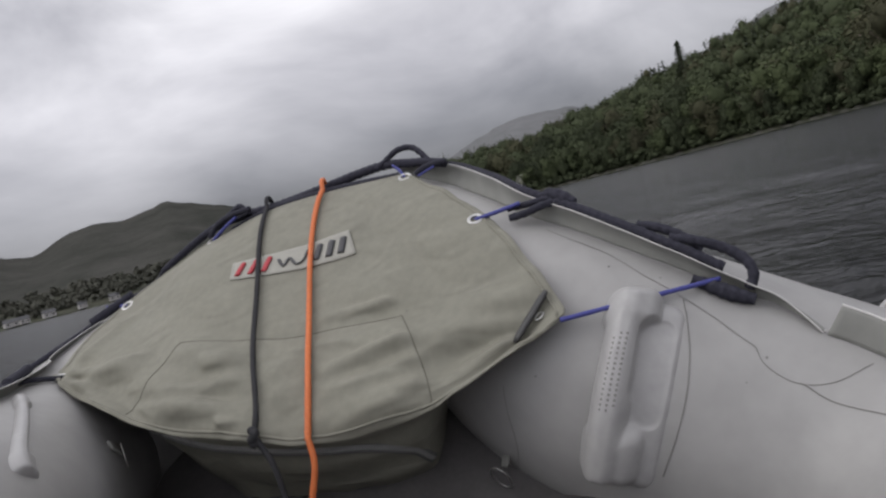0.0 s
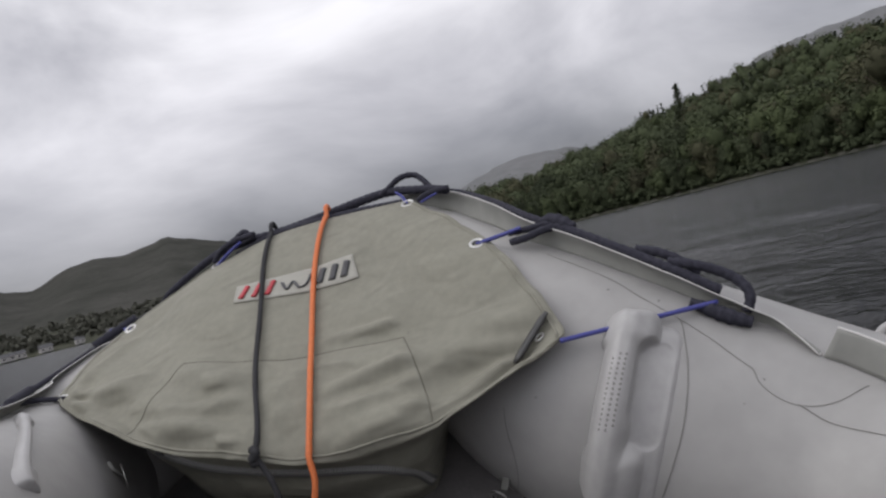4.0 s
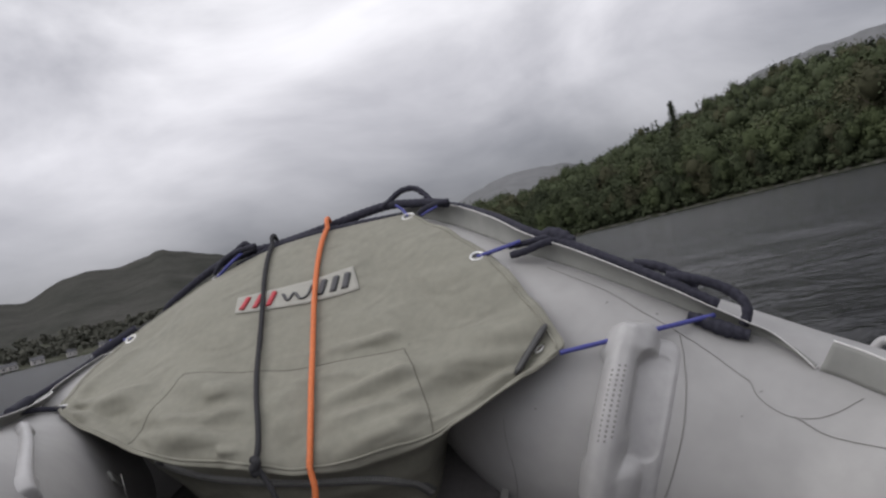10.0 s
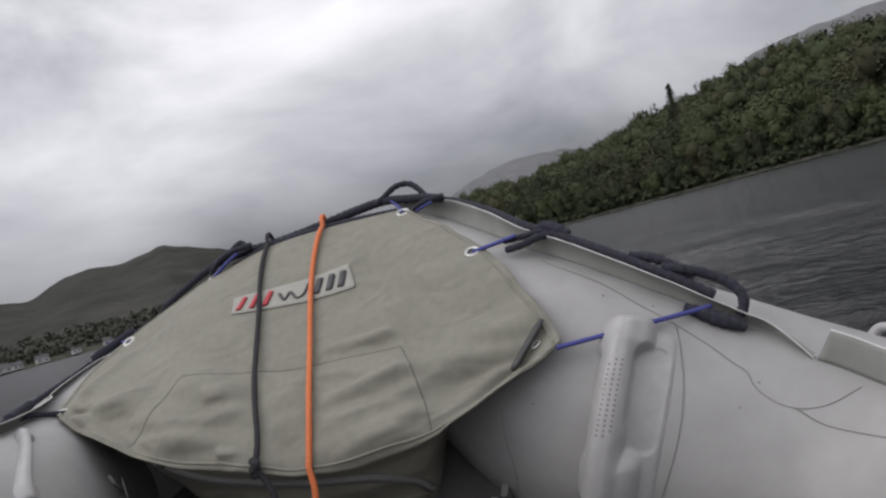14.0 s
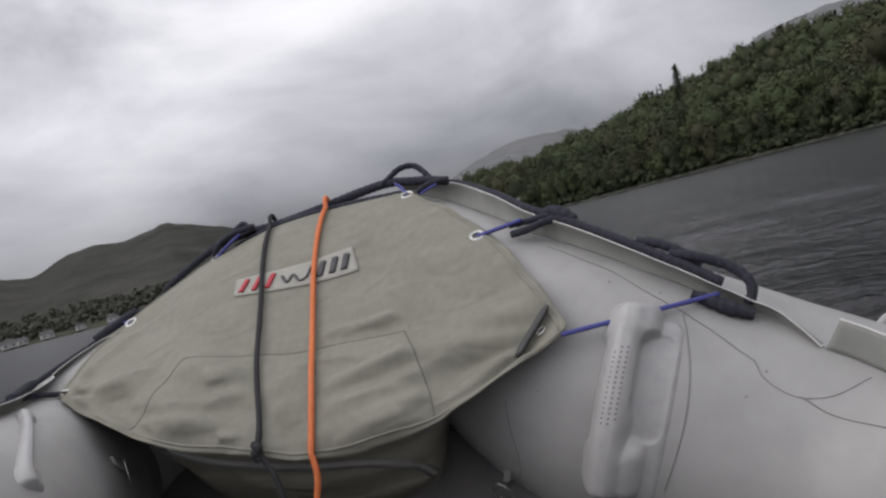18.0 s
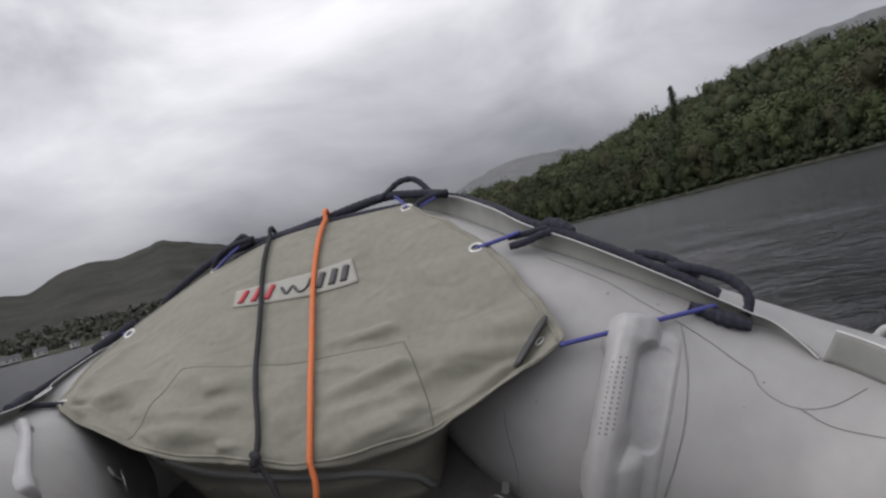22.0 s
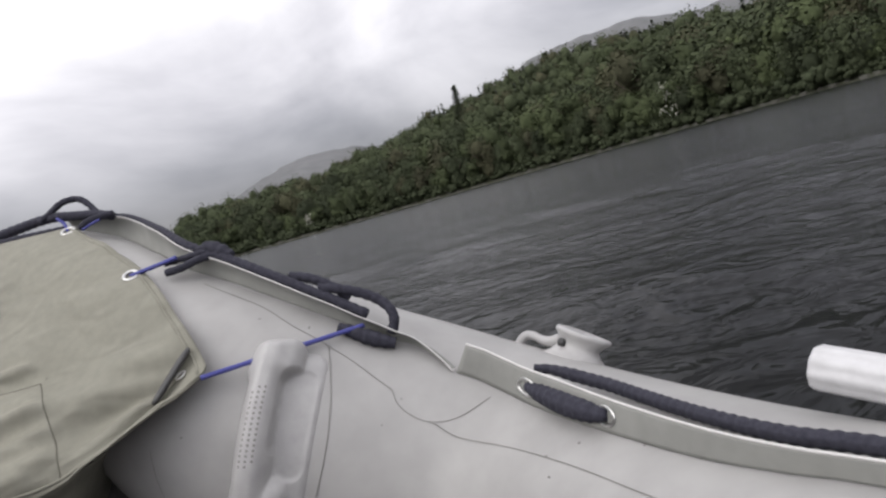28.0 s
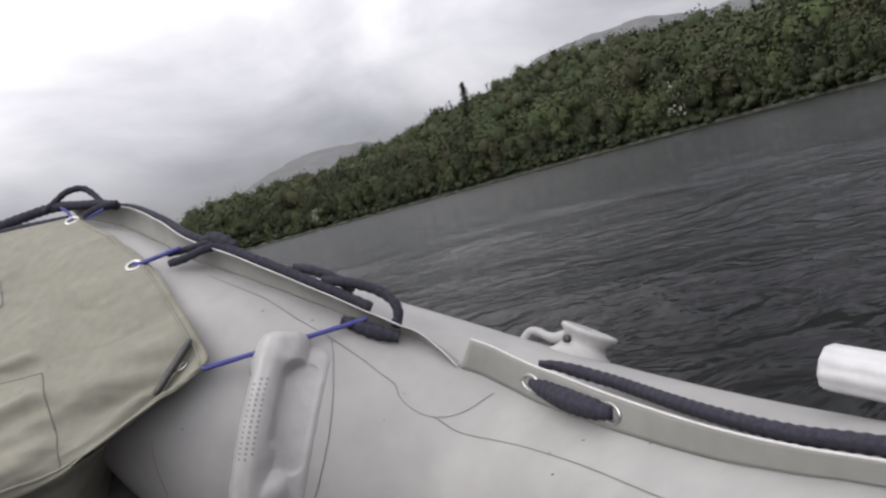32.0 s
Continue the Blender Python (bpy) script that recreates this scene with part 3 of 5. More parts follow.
def tree_thing(name, label, seed, height, mat, kind="broad", count=1700):
    """A single tree at the origin: trunk with limbs, and a crown of leaf clumps or tiers of needles."""
    rng = np.random.default_rng(seed)
    root = thing(name, label, "tree")
    h = height
    v, f = [], []

    def limb(p0, p1, r0, r1, n=7):
        q = np.linspace(0, 1, 5)[:, None]
        path = np.asarray(p0) * (1 - q) + np.asarray(p1) * q + np.sin(np.pi * q) * rng.normal(0, 0.02 * h, 3)
        vv, ff = sweep(path, np.linspace(r0, r1, 5), n)
        f.extend([tuple(i + sum(len(k) for k in v) for i in q2) for q2 in ff])
        v.append(vv)

    if kind == "broad":
        limb((0, 0, -0.6), (rng.normal(0, 0.03 * h), 0, 0.62 * h), 0.025 * h, 0.010 * h)
        for _ in range(6):
            a, z0 = rng.uniform(0, 6.28), rng.uniform(0.25, 0.5) * h
            limb((0, 0, z0), (0.24 * h * math.cos(a), 0.24 * h * math.sin(a), z0 + 0.24 * h), 0.011 * h, 0.004 * h, 5)
        lv, lf = leaves(rng, count, 0.019 * h, np.array([0.37, 0.37, 0.46]) * h, (0, 0, 0.48 * h), 12, count > 500)
    else:
        limb((0, 0, -0.6), (0, 0, 0.98 * h), 0.02 * h, 0.002 * h)
        n = 620
        z = rng.uniform(0.12, 1.0, n) ** 0.9
        tier = np.floor(z * 17) / 17
        rad = 0.19 * (1.02 - tier) ** 0.85 * rng.uniform(0.45, 1.08, n)
        a = rng.uniform(0, 6.283, n)
        p = np.stack([rad * np.cos(a), rad * np.sin(a), z - 0.10 * rad], 1) * h
        x = np.stack([np.cos(a), np.sin(a), -0.35 + 0 * a], 1)
        y = np.stack([-np.sin(a), np.cos(a), rng.normal(0, 0.2, n)], 1)
        s = 0.030 * h * rng.uniform(0.6, 1.3, (n, 1))
        quad = np.stack([p - x * s, p - y * s * 0.6, p + x * s * 1.3, p + y * s * 0.6], 1)
        lv, lf = quad.reshape(-1, 3), np.arange(4 * n).reshape(-1, 4)
    part("trunk", np.vstack(v), f, BARK, root)
    part("crown", lv, lf, mat, root)
    return root


def plant(bearing, r, sink=0.0):
    z = float(bank_height(np.array(bearing), np.array(r))) - sink
    return (r * math.sin(radians(bearing)), r * math.cos(radians(bearing)), z)


rng = np.random.default_rng(5)
PROTO = [
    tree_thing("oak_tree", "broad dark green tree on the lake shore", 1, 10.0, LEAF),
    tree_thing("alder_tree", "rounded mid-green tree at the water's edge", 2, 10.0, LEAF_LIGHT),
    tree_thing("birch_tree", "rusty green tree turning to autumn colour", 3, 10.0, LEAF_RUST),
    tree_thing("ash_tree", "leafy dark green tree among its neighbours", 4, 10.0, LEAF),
]
spruce = tree_thing("spruce_tree", "tall dark spruce standing above the skyline", 7, 10.0, NEEDLE, "conifer")
pale = tree_thing("pale_tree", "small tree with bare pale whitish crown at the shore", 9, 10.0, LEAF_PALE, count=420)


def put(proto, bearing, r, height, width=1.0, group=""):
    s = height / 10.0
    m = Matrix.Translation(plant(bearing, r)) @ Matrix.Rotation(rng.uniform(0, 6.28), 4, "Z")
    ob = copy_thing(proto, m)
    ob.scale = (s * width, s * width, s)
    if group:
        ob["group"] = group
    return ob


first = set()
for k in range(180):
    b = -2.4 + (k + rng.uniform(0, 1)) * (52 + 2.4) / 180
    s, el = bank_at(b)
    row = k % 3
    r = s + (3.0, 10.0, 18.0)[row] + rng.uniform(-2, 2)
    h = rng.uniform(8.5, 14.5) * (0.72 if row == 0 else 1.0)
    pick = PROTO[int(rng.choice(4, p=(0.36, 0.22, 0.16, 0.26)))]
    if pick.name not in first:
        first.add(pick.name)
        pick.matrix_basis = Matrix.Translation(plant(b, r)) @ Matrix.Diagonal((h / 10, h / 10, h / 10, 1))
        pick["group"] = "trees along the shore"
    else:
        put(pick, b, r, h, rng.uniform(0.9, 1.25), "trees along the shore")
SKY_SPRUCE = [(18.6, 205, 5.0), (19.3, 215, 6.0), (16.6, 205, 4.0), (14.6, 195, 4.5), (24.5, 225, 5.0), (33.0, 210, 5.0), (33.6, 215, 4.5), (27.8, 240, 5.5)]
spruce.matrix_basis = Matrix.Translation(plant(20.2, 262)) @ Matrix.Diagonal((2.0, 2.0, 1.75, 1))
spruce["group"] = "spruces on the skyline"
for b, up, h in SKY_SPRUCE:
    s, _ = bank_at(b)
    put(spruce, b, s + up, h * 1.6, 0.8, "spruces on the skyline")
pale.matrix_basis = Matrix.Translation(plant(35.2, bank_at(35.2)[0] + 1.0)) @ Matrix.Diagonal((0.62, 0.62, 0.88, 1))
small_pale = copy_thing(pale, Matrix.Translation(plant(6.9, bank_at(6.9)[0] + 1.5)))
small_pale.scale = (0.42, 0.42, 0.55)


def far_wood(name, label, count, seed, mat, fill):
    """Woods too many to count, higher on the slope."""
    g = np.random.default_rng(seed)
    vv, ff, base = [], [], 0
    for _ in range(count):
        b = g.uniform(-2.3, 62)
        s, el = bank_at(b)
        u = g.uniform(0.07, 1.02) ** 0.9
        r = s + u * RIDGE
        x, y, z = plant(b, r, 0.5)
        h = g.uniform(7.5, 14) * (1.0 - 0.15 * u)
        v, f = leaves(g, fill, 0.026 * h, np.array([0.46, 0.46, 0.48]) * h, (x, y, z + 0.5 * h), 6)
        vv.append(v)
        ff.append(f + base)
        base += len(v)
    ob = part(name, np.vstack(vv), np.vstack(ff), mat)
    return tagged(ob, label, "woodland", kind="stuff")


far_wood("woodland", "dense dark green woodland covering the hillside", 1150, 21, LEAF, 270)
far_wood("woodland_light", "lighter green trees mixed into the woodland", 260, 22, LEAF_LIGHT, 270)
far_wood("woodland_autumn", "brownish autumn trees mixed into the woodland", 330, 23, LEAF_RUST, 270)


def shore_bushes():
    """Low scrub and overhanging branches along the water's edge."""
    g = np.random.default_rng(27)
    vv, ff, base = [], [], 0
    for k in range(420):
        b = -2.5 + (k + g.uniform(0, 1)) * (62 + 2.5) / 420
        s, _ = bank_at(b)
        x, y, z = plant(b, s + g.uniform(0.2, 3.0), 0.3)
        h = g.uniform(1.6, 4.2)
        v, f = leaves(g, 60, 0.06 * h, np.array([0.7, 0.7, 0.5]) * h, (x, y, z + 0.42 * h), 5)
        vv.append(v)
        ff.append(f + base)
        base += len(v)
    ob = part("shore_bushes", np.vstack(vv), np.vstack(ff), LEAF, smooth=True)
    tagged(ob, "low green scrub overhanging the lake's edge", "bushes", kind="stuff")


shore_bushes()


def conifer_wood():
    g = np.random.default_rng(31)
    vv, ff, base = [], [], 0
    for _ in range(420):
        b = g.uniform(16, 62)
        s, _ = bank_at(b)
        r = s + g.uniform(0.45, 1.02) * RIDGE
        x, y, z = plant(b, r, 0.4)
        h = g.uniform(7, 12)
        n = 70
        q = g.uniform(0.08, 1.0, n)
        rad = 0.17 * (1.03 - np.floor(q * 12) / 12) * g.uniform(0.5, 1.1, n) * h
        a = g.uniform(0, 6.28, n)
        p = np.stack([x + rad * np.cos(a), y + rad * np.sin(a), z + q * h], 1)
        dx = np.stack([np.cos(a), np.sin(a), -0.4 + 0 * a], 1)
        dy = np.stack([-np.sin(a), np.cos(a), 0 * a], 1)
        w = 0.07 * h
        quad = np.stack([p - dx * w, p - dy * w * 0.6, p + dx * w, p + dy * w * 0.6], 1)
        vv.append(quad.reshape(-1, 3))
        ff.append(np.arange(4 * n).reshape(-1, 4) + base)
        base += 4 * n
    ob = part("woodland_conifer", np.vstack(vv), np.vstack(ff), NEEDLE, smooth=False)
    tagged(ob, "dark conifer plantation high on the hillside", "woodland", kind="stuff")


conifer_wood()


def port_shore():
    """The low wooded far shore on the port side with a few white houses."""
    b = np.linspace(-75, -4, 160)
    u = np.array([-0.02, 0.0, 0.05, 0.3, 1.0])
    B, U = np.meshgrid(b, u, indexing="ij")
    r = 520 + 190 * U + 6 * np.sin(B * 2.3)
    z = np.where(U < 0, -1, 1.0 + 16 * U)
    v = np.stack([r * np.sin(np.radians(B)), r * np.cos(np.radians(B)), z], -1)
    tagged(part("ground_far_shore", v.reshape(-1, 3), grid_faces(160, 5), SLOPE), "low far shore below the mountains", "shore", kind="structure")
    g = np.random.default_rng(44)
    vv, ff, base = [], [], 0
    for _ in range(1000):
        bb, uu = g.uniform(-62, -4), g.uniform(0.02, 1.0)
        rr = 520 + 190 * uu
        h = g.uniform(6, 11)
        vq, fq = leaves(g, 26, 0.13 * h, np.array([0.5, 0.5, 0.45]) * h, (rr * math.sin(radians(bb)), rr * math.cos(radians(bb)), 1 + 16 * uu + 0.45 * h), 5)
        vv.append(vq)
        ff.append(fq + base)
        base += len(vq)
    tagged(part("woodland_far", np.vstack(vv), np.vstack(ff), LEAF_FAR), "trees along the far shore, greyed in colour for haze", "woodland", kind="stuff")


port_shore()


def house(bearing, r, w, d, h):
    x, y = r * math.sin(radians(bearing)), r * math.cos(radians(bearing))
    root = thing("house", "small white lakeside house with a slate roof", "house", (x, y, 1.0), "houses on the far shore")
    root.rotation_euler = (0, 0, radians(-bearing + 12))
    part("wall", *box_at((0, 0, h / 2), (w / 2, 0, 0), (0, d / 2, 0), (0, 0, h / 2)), HOUSE, root, smooth=False)
    rv = [(-w / 2 - 0.3, -d / 2 - 0.3, h), (w / 2 + 0.3, -d / 2 - 0.3, h), (w / 2 + 0.3, d / 2 + 0.3, h), (-w / 2 - 0.3, d / 2 + 0.3, h), (-w / 2 - 0.3, 0, h + d * 0.4), (w / 2 + 0.3, 0, h + d * 0.4)]
    part("roof", rv, [(0, 1, 5, 4), (2, 3, 4, 5), (0, 4, 3), (1, 2, 5), (3, 2, 1, 0)], SLATE, root, smooth=False)
    for k in (-0.28, 0.28):
        part("window", *box_at((k * w, -d / 2 - 0.02, h * 0.55), (w * 0.08, 0, 0), (0, 0.05, 0), (0, 0, h * 0.16)), GLASS_DARK, root, smooth=False)


for bearing, w in ((-32.3, 6), (-30.7, 8), (-29.9, 5), (-28.4, 7), (-26.3, 5), (-24.2, 6)):
    house(bearing, 519 + 6 * math.sin(bearing * 2.3), w, 5.0, 2.8)


# ---- the boat ----
boat = thing("inflatable_boat", "light grey inflatable dinghy of welded fabric, wet with rain", "boat")


def boat_tube():
    n = 44
    a = np.arange(n) / n * 360.0
    u = np.linspace(0, len(TUBE) - 1, (len(TUBE) - 1) * 10 + 1)
    U, A = np.meshgrid(u, a, indexing="ij")
    v = on_tube(U, A).reshape(-1, 3)
    m = len(u)
    f = [(i * n + j, i * n + (j + 1) % n, (i + 1) * n + (j + 1) % n, (i + 1) * n + j) for i in range(m - 1) for j in range(n)]
    v = np.vstack([v, AX[:1] - AT[:1] * 0.16, AX[-1:] + AT[-1:] * 0.16])
    f += [(m * n, (j + 1) % n, j) for j in range(n)] + [(m * n + 1, (m - 1) * n + j, (m - 1) * n + (j + 1) % n) for j in range(n)]
    return part("tube", v, [q[::-1] for q in f], PVC, boat)


tube = boat_tube()


def floor_panel():
    k = np.linspace(0, 5.9, 30)
    port, star = on_tube(k, np.full(30, -95.0), -0.1), on_tube(12 - k, np.full(30, -95.0), -0.1)
    t = np.linspace(0, 1, 25)[None, :, None]
    g = port[:, None] * (1 - t) + star[:, None] * t
    zk = lambda q: np.interp(q * STEP, np.arange(len(AX)), AX[:, 2])[:, None]
    rise = np.maximum(0.075, zk(k) * (1 - t[..., 0]) + zk(12 - k) * t[..., 0] - 0.19)
    g[..., 2] = rise + 0.012 * np.abs(np.sin(t[..., 0] * 28))
    part("floor", *slab(g, 0.03), FLOOR, boat, "dark ribbed inflatable floor")


floor_panel()


def line_on_tube(name, rows, width=0.0011, lift=0.0006, label="", parent=None, mat=None):
    q = spline(np.array(rows, float), 14)
    c = on_tube(q[:, 0], q[:, 1], np.full(len(q), lift))
    return part(name, *sweep(c, width, 6), mat or SEAM, parent or boat, label)


line_on_tube("seam", [(8.485, -14.5), (8.781, -22.6), (8.974, -31.9), (9.163, -40.0), (9.401, -44.9)], 0.0006)
line_on_tube("seam", [(9.401, -44.9), (9.440, -48.4), (9.509, -49.7), (9.609, -48.4), (9.749, -42.3), (9.887, -33.4), (9.993, -22.8)], 0.0006)
line_on_tube("seam", [(9.630, -47.4), (9.809, -44.5), (10.084, -37.6), (10.353, -32.5), (10.618, -29.7), (10.840, -29.1), (11.291, -29.1), (12, -29)], 0.0008)
line_on_tube("seam", [(9.100, -38.2), (9.148, -50.2), (9.183, -59.5), (9.219, -73.0), (9.235, -85.6), (9.242, -99.5)], 0.0009)
line_on_tube("seam", [(8.697, -89.8), (8.733, -98.5), (8.786, -110.2), (8.81, -122), (8.803, -138)], 0.0006)
line_on_tube("seam", [(2.0, 8), (3.0, 4), (4.0, 0)], 0.0011)
for u, a in ((8.831, -30.6), (9.008, -30.8), (8.785, -81.2), (9.450, -46.6), (9.407, -57.8), (10.591, -22.8), (10.947, -12.2), (10.515, -30.4), (10.575, -35.5), (10.770, -16.6)):
    line_on_tube("dirt_speck", [(u, a), (u + 0.003, a + 0.3), (u + 0.006, a + 0.4)], 0.0011, 0.0, mat=DIMPLE)


def fabric_flap(name, rows, base_end, label, fall=-2.5, sides=11):
    """A fabric strip welded along the tube; it lies on the skin at its root and curls up to a free edge."""
    top = spline(rows, 12)
    n = len(top)
    k = np.linspace(0, 1, n)
    slant = np.clip((k - 0.8) / 0.2, 0, 1) ** 1.4
    base_u = top[:, 0] + (base_end[0] - top[-1, 0]) * slant
    base_a = top[:, 1] - fall * (1 - slant) - (top[-1, 1] - base_end[1]) * slant
    w = np.linspace(0, 1, sides)[None, :]
    u = base_u[:, None] * (1 - w) + top[:, :1] * w
    a = base_a[:, None] * (1 - w) + top[:, 1:2] * w
    a = a + 1.2 * np.sin(np.pi * w)
    h = 0.0005 + top[:, 2:3] * w
    g = on_tube(u, a, h)
    ob = part(name, *slab(g, 0.0016), PVC_FLAP, boat, label)
    rim = np.vstack([g[:, -1], g[-1, ::-1][1:]])
    part("flap_edge", *sweep(rim, 0.0012, 6), PVC_EDGE, ob, "pale cut edge of the flap")
    return top


flap_rows = fabric_flap("rope_flap", [(7.192, 5.2, 0.020), (7.424, 11.1, 0.034), (7.553, 16.8, 0.044), (7.782, 13.6, 0.046), (8.011, 3.6, 0.046), (8.281, -6.3, 0.045), (8.550, -10.9, 0.042), (8.803, -17.9, 0.039), (8.992, -23.5, 0.037), (9.150, -27.4, 0.034), (9.311, -26.8, 0.030), (9.412, -25.2, 0.024), (9.523, -25.6, 0.014), (9.645, -26.4, 0.003)], (9.66, -24.6), "thin grey fabric flap guarding the grab rope")
port_rows = fabric_flap("rope_flap", [(1.8, -9, 0.022), (2.7, -12, 0.024), (3.25, -12, 0.024), (3.75, -12, 0.022), (4.3, -15, 0.016), (4.8, -16, 0.008)], (4.9, -17.0), "thin grey fabric flap along the far tube", -6.0)


def aft_strip():
    """The second upright strip, aft on the starboard tube, with a steel eyelet."""
    foot = spline([(9.668, -25.5), (9.866, -20.6), (10.09, -17.2), (10.28, -16.6), (10.456, -16.5), (10.685, -16.1), (10.919, -15.2), (11.067, -12.9), (11.184, -10.3), (11.5, -7), (12.0, -6)], 12)
    top = spline([(9.695, -21.0, 0.048), (9.90, -16.0, 0.048), (10.09, -13.0, 0.047), (10.28, -11.8, 0.045), (10.45, -11.4, 0.042), (10.692, -12.2, 0.037), (10.928, -12.6, 0.031), (11.079, -11.4, 0.026), (11.192, -9.2, 0.022), (11.5, -5.5, 0.02), (12.0, -4.5, 0.02)], 12)
    w = np.linspace(0, 1, 8)[None, :]
    u = foot[:, :1] * (1 - w) + top[:, :1] * w
    a = foot[:, 1:2] * (1 - w) + top[:, 1:2] * w
    g = on_tube(u, a, 0.0012 + top[:, 2:3] * w)
    k = np.linspace(0, 1, 150)
    g = np.stack([along(g[:, j], k) for j in range(8)], 1)
    ob = part("rope_strip", *slab(g, 0.0026), PVC_FLAP, boat, "upright grey fabric strip along the tube")
    part("strip_edge", *sweep(g[:, -1] + np.array([0, 0, 0.0006]), 0.0018, 6), PVC_EDGE, ob, "pale cut edge of the strip")
    mid = 0.5 * (g[:, 3] + g[:, 4])
    return ob, mid, g


strip, strip_mid, strip_grid = aft_strip()


def handle(u0, a0, u1, a1, size, label, bend=(0.0, 0.0)):
    """A moulded carrying handle on the tube: rounded pads at both ends, a smooth raised grip and an open hollow beside it."""
    nl, nw = 150, 110

    def height(x, y):
        def lump(x0, x1, y0, y1, r, edge, h):
            qx, qy = np.abs(x - (x0 + x1) / 2) - (x1 - x0) / 2 + r, np.abs(y - (y0 + y1) / 2) - (y1 - y0) / 2 + r
            d = np.hypot(np.maximum(qx, 0), np.maximum(qy, 0)) + np.minimum(np.maximum(qx, qy), 0) - r
            t = np.clip(-d / edge, 0, 1)
            return h * np.sqrt(1 - (1 - t) ** 2)

        lumps = [lump(-0.026, 0.084, 0.010, 0.330, 0.03, 0.026, 0.012), lump(-0.036, 0.048, -0.010, 0.078, 0.030, 0.036, 0.047),
                 lump(-0.034, 0.056, 0.212, 0.328, 0.034, 0.046, 0.042), lump(-0.028, 0.026, 0.0, 0.320, 0.022, 0.024, 0.050)]
        high = (sum(q ** 7 for q in lumps) + 1e-20) ** (1 / 7)
        dip = np.minimum(1, np.maximum(lump(0.018, 0.074, 0.048, 0.190, 0.026, 0.010, 1.05), lump(0.026, 0.074, 0.048, 0.222, 0.024, 0.011, 1.05)))
        return (high * (1 - dip) + 0.0085 * dip) * size - 0.0055

    s, x = np.linspace(-0.04, 1.02, nl), np.linspace(-0.065, 0.085, nw)
    S, X = np.meshgrid(s, x, indexing="ij")
    um = np.linalg.norm(on_tube(u0 + 0.05, a0) - on_tube(u0 - 0.05, a0)) / 0.1
    am = np.radians(1) * np.interp(u0 * STEP, np.arange(len(AR)), AR)
    du, da = u1 - u0, a1 - a0
    k = math.hypot(du * um, da * am)
    nu, na = -da * am / k, du * um / k

    def place(sq, xq, lift=0.0):
        bow = 4 * sq * (1 - sq)
        uu = u0 + du * sq + bend[0] * bow + nu * xq * size / um
        aa = a0 + da * sq + bend[1] * bow + na * xq * size / am
        return on_tube(uu, aa, height(xq, sq * 0.325) + lift)

    v = place(S, X).reshape(-1, 3)
    faces = grid_faces(nl, nw)
    # the bar between the pads is a piece of its own
    on_bar = lambda f: abs(S.flat[f[0]] - 0.42) < 0.22 and -0.022 < X.flat[f[0]] < 0.020
    body = part("carry_handle", v, [f for f in faces if not on_bar(f)], PLASTIC, boat, label)
    bar = [f for f in faces if on_bar(f)]
    used = sorted({i for f in bar for i in f})
    order = {i: j for j, i in enumerate(used)}
    part("grip", v[used], [[order[i] for i in f] for f in bar], PLASTIC, body)
    return body, lambda sq, xq: (place(sq, xq), place(sq, xq, 1.0) - place(sq, xq))


grip, on_grip = handle(8.955, -41.9, 9.068, -110.5, 1.0, "pale grey moulded plastic carrying handle with a dimpled grip")
bm = bmesh.new()
bmesh.ops.create_uvsphere(bm, u_segments=8, v_segments=5, radius=0.0022)
bmesh.ops.scale(bm, vec=(1, 1, 0.3), verts=bm.verts)
dimple_mesh = bpy.data.meshes.new("dimple")
bm.to_mesh(dimple_mesh)
bm.free()
dimple_mesh.materials.append(DIMPLE)
# dimples drawn as flattened dark discs in rows on the grip
for row in range(16):
    for col in range(3):
        if (row == 0 and col == 0) or (row == 15 and col == 2):
            continue
        c, out = on_grip(0.255 + 0.0222 * row, -0.0105 + 0.0078 * col)
        nrm = Vector(out)
        m = Matrix.Translation(Vector(c)) @ nrm.to_track_quat("Z", "Y").to_matrix().to_4x4()
        shared("dimple", dimple_mesh, grip, m)
handle(2.88, -18, 1.98, -61, 0.40, "grey moulded plastic carrying handle on the far tube", (-0.24, -4.0))


def d_ring(c, facing, hang, size=0.022):
    """A steel ring in a small fabric tab."""
    c, n, d = np.asarray(c, float), unit(np.asarray(facing, float)), unit(np.asarray(hang, float))
    side = np.cross(n, d)
    tab = part("ring_tab", *box_at(c, side * size * 0.8, d * size * 0.55, n * 0.003, 0.2), PVC_FLAP, boat)
    part("d_ring", *ring(c + d * size * 1.1 + n * 0.008, unit(n + 0.4 * side), size, 0.0022, 0.72, d), STEEL, tab, "steel D-shaped ring")


d_ring(on_tube(8.76, -128, 0.003), on_tube(8.76, -128, 1) - on_tube(8.76, -128, 0), (-0.35, -0.3, -0.85), 0.026)
d_ring(on_tube(2.9, -74, 0.003), on_tube(2.9, -74, 1) - on_tube(2.9, -74, 0), (0.45, -0.5, -0.6), 0.024)


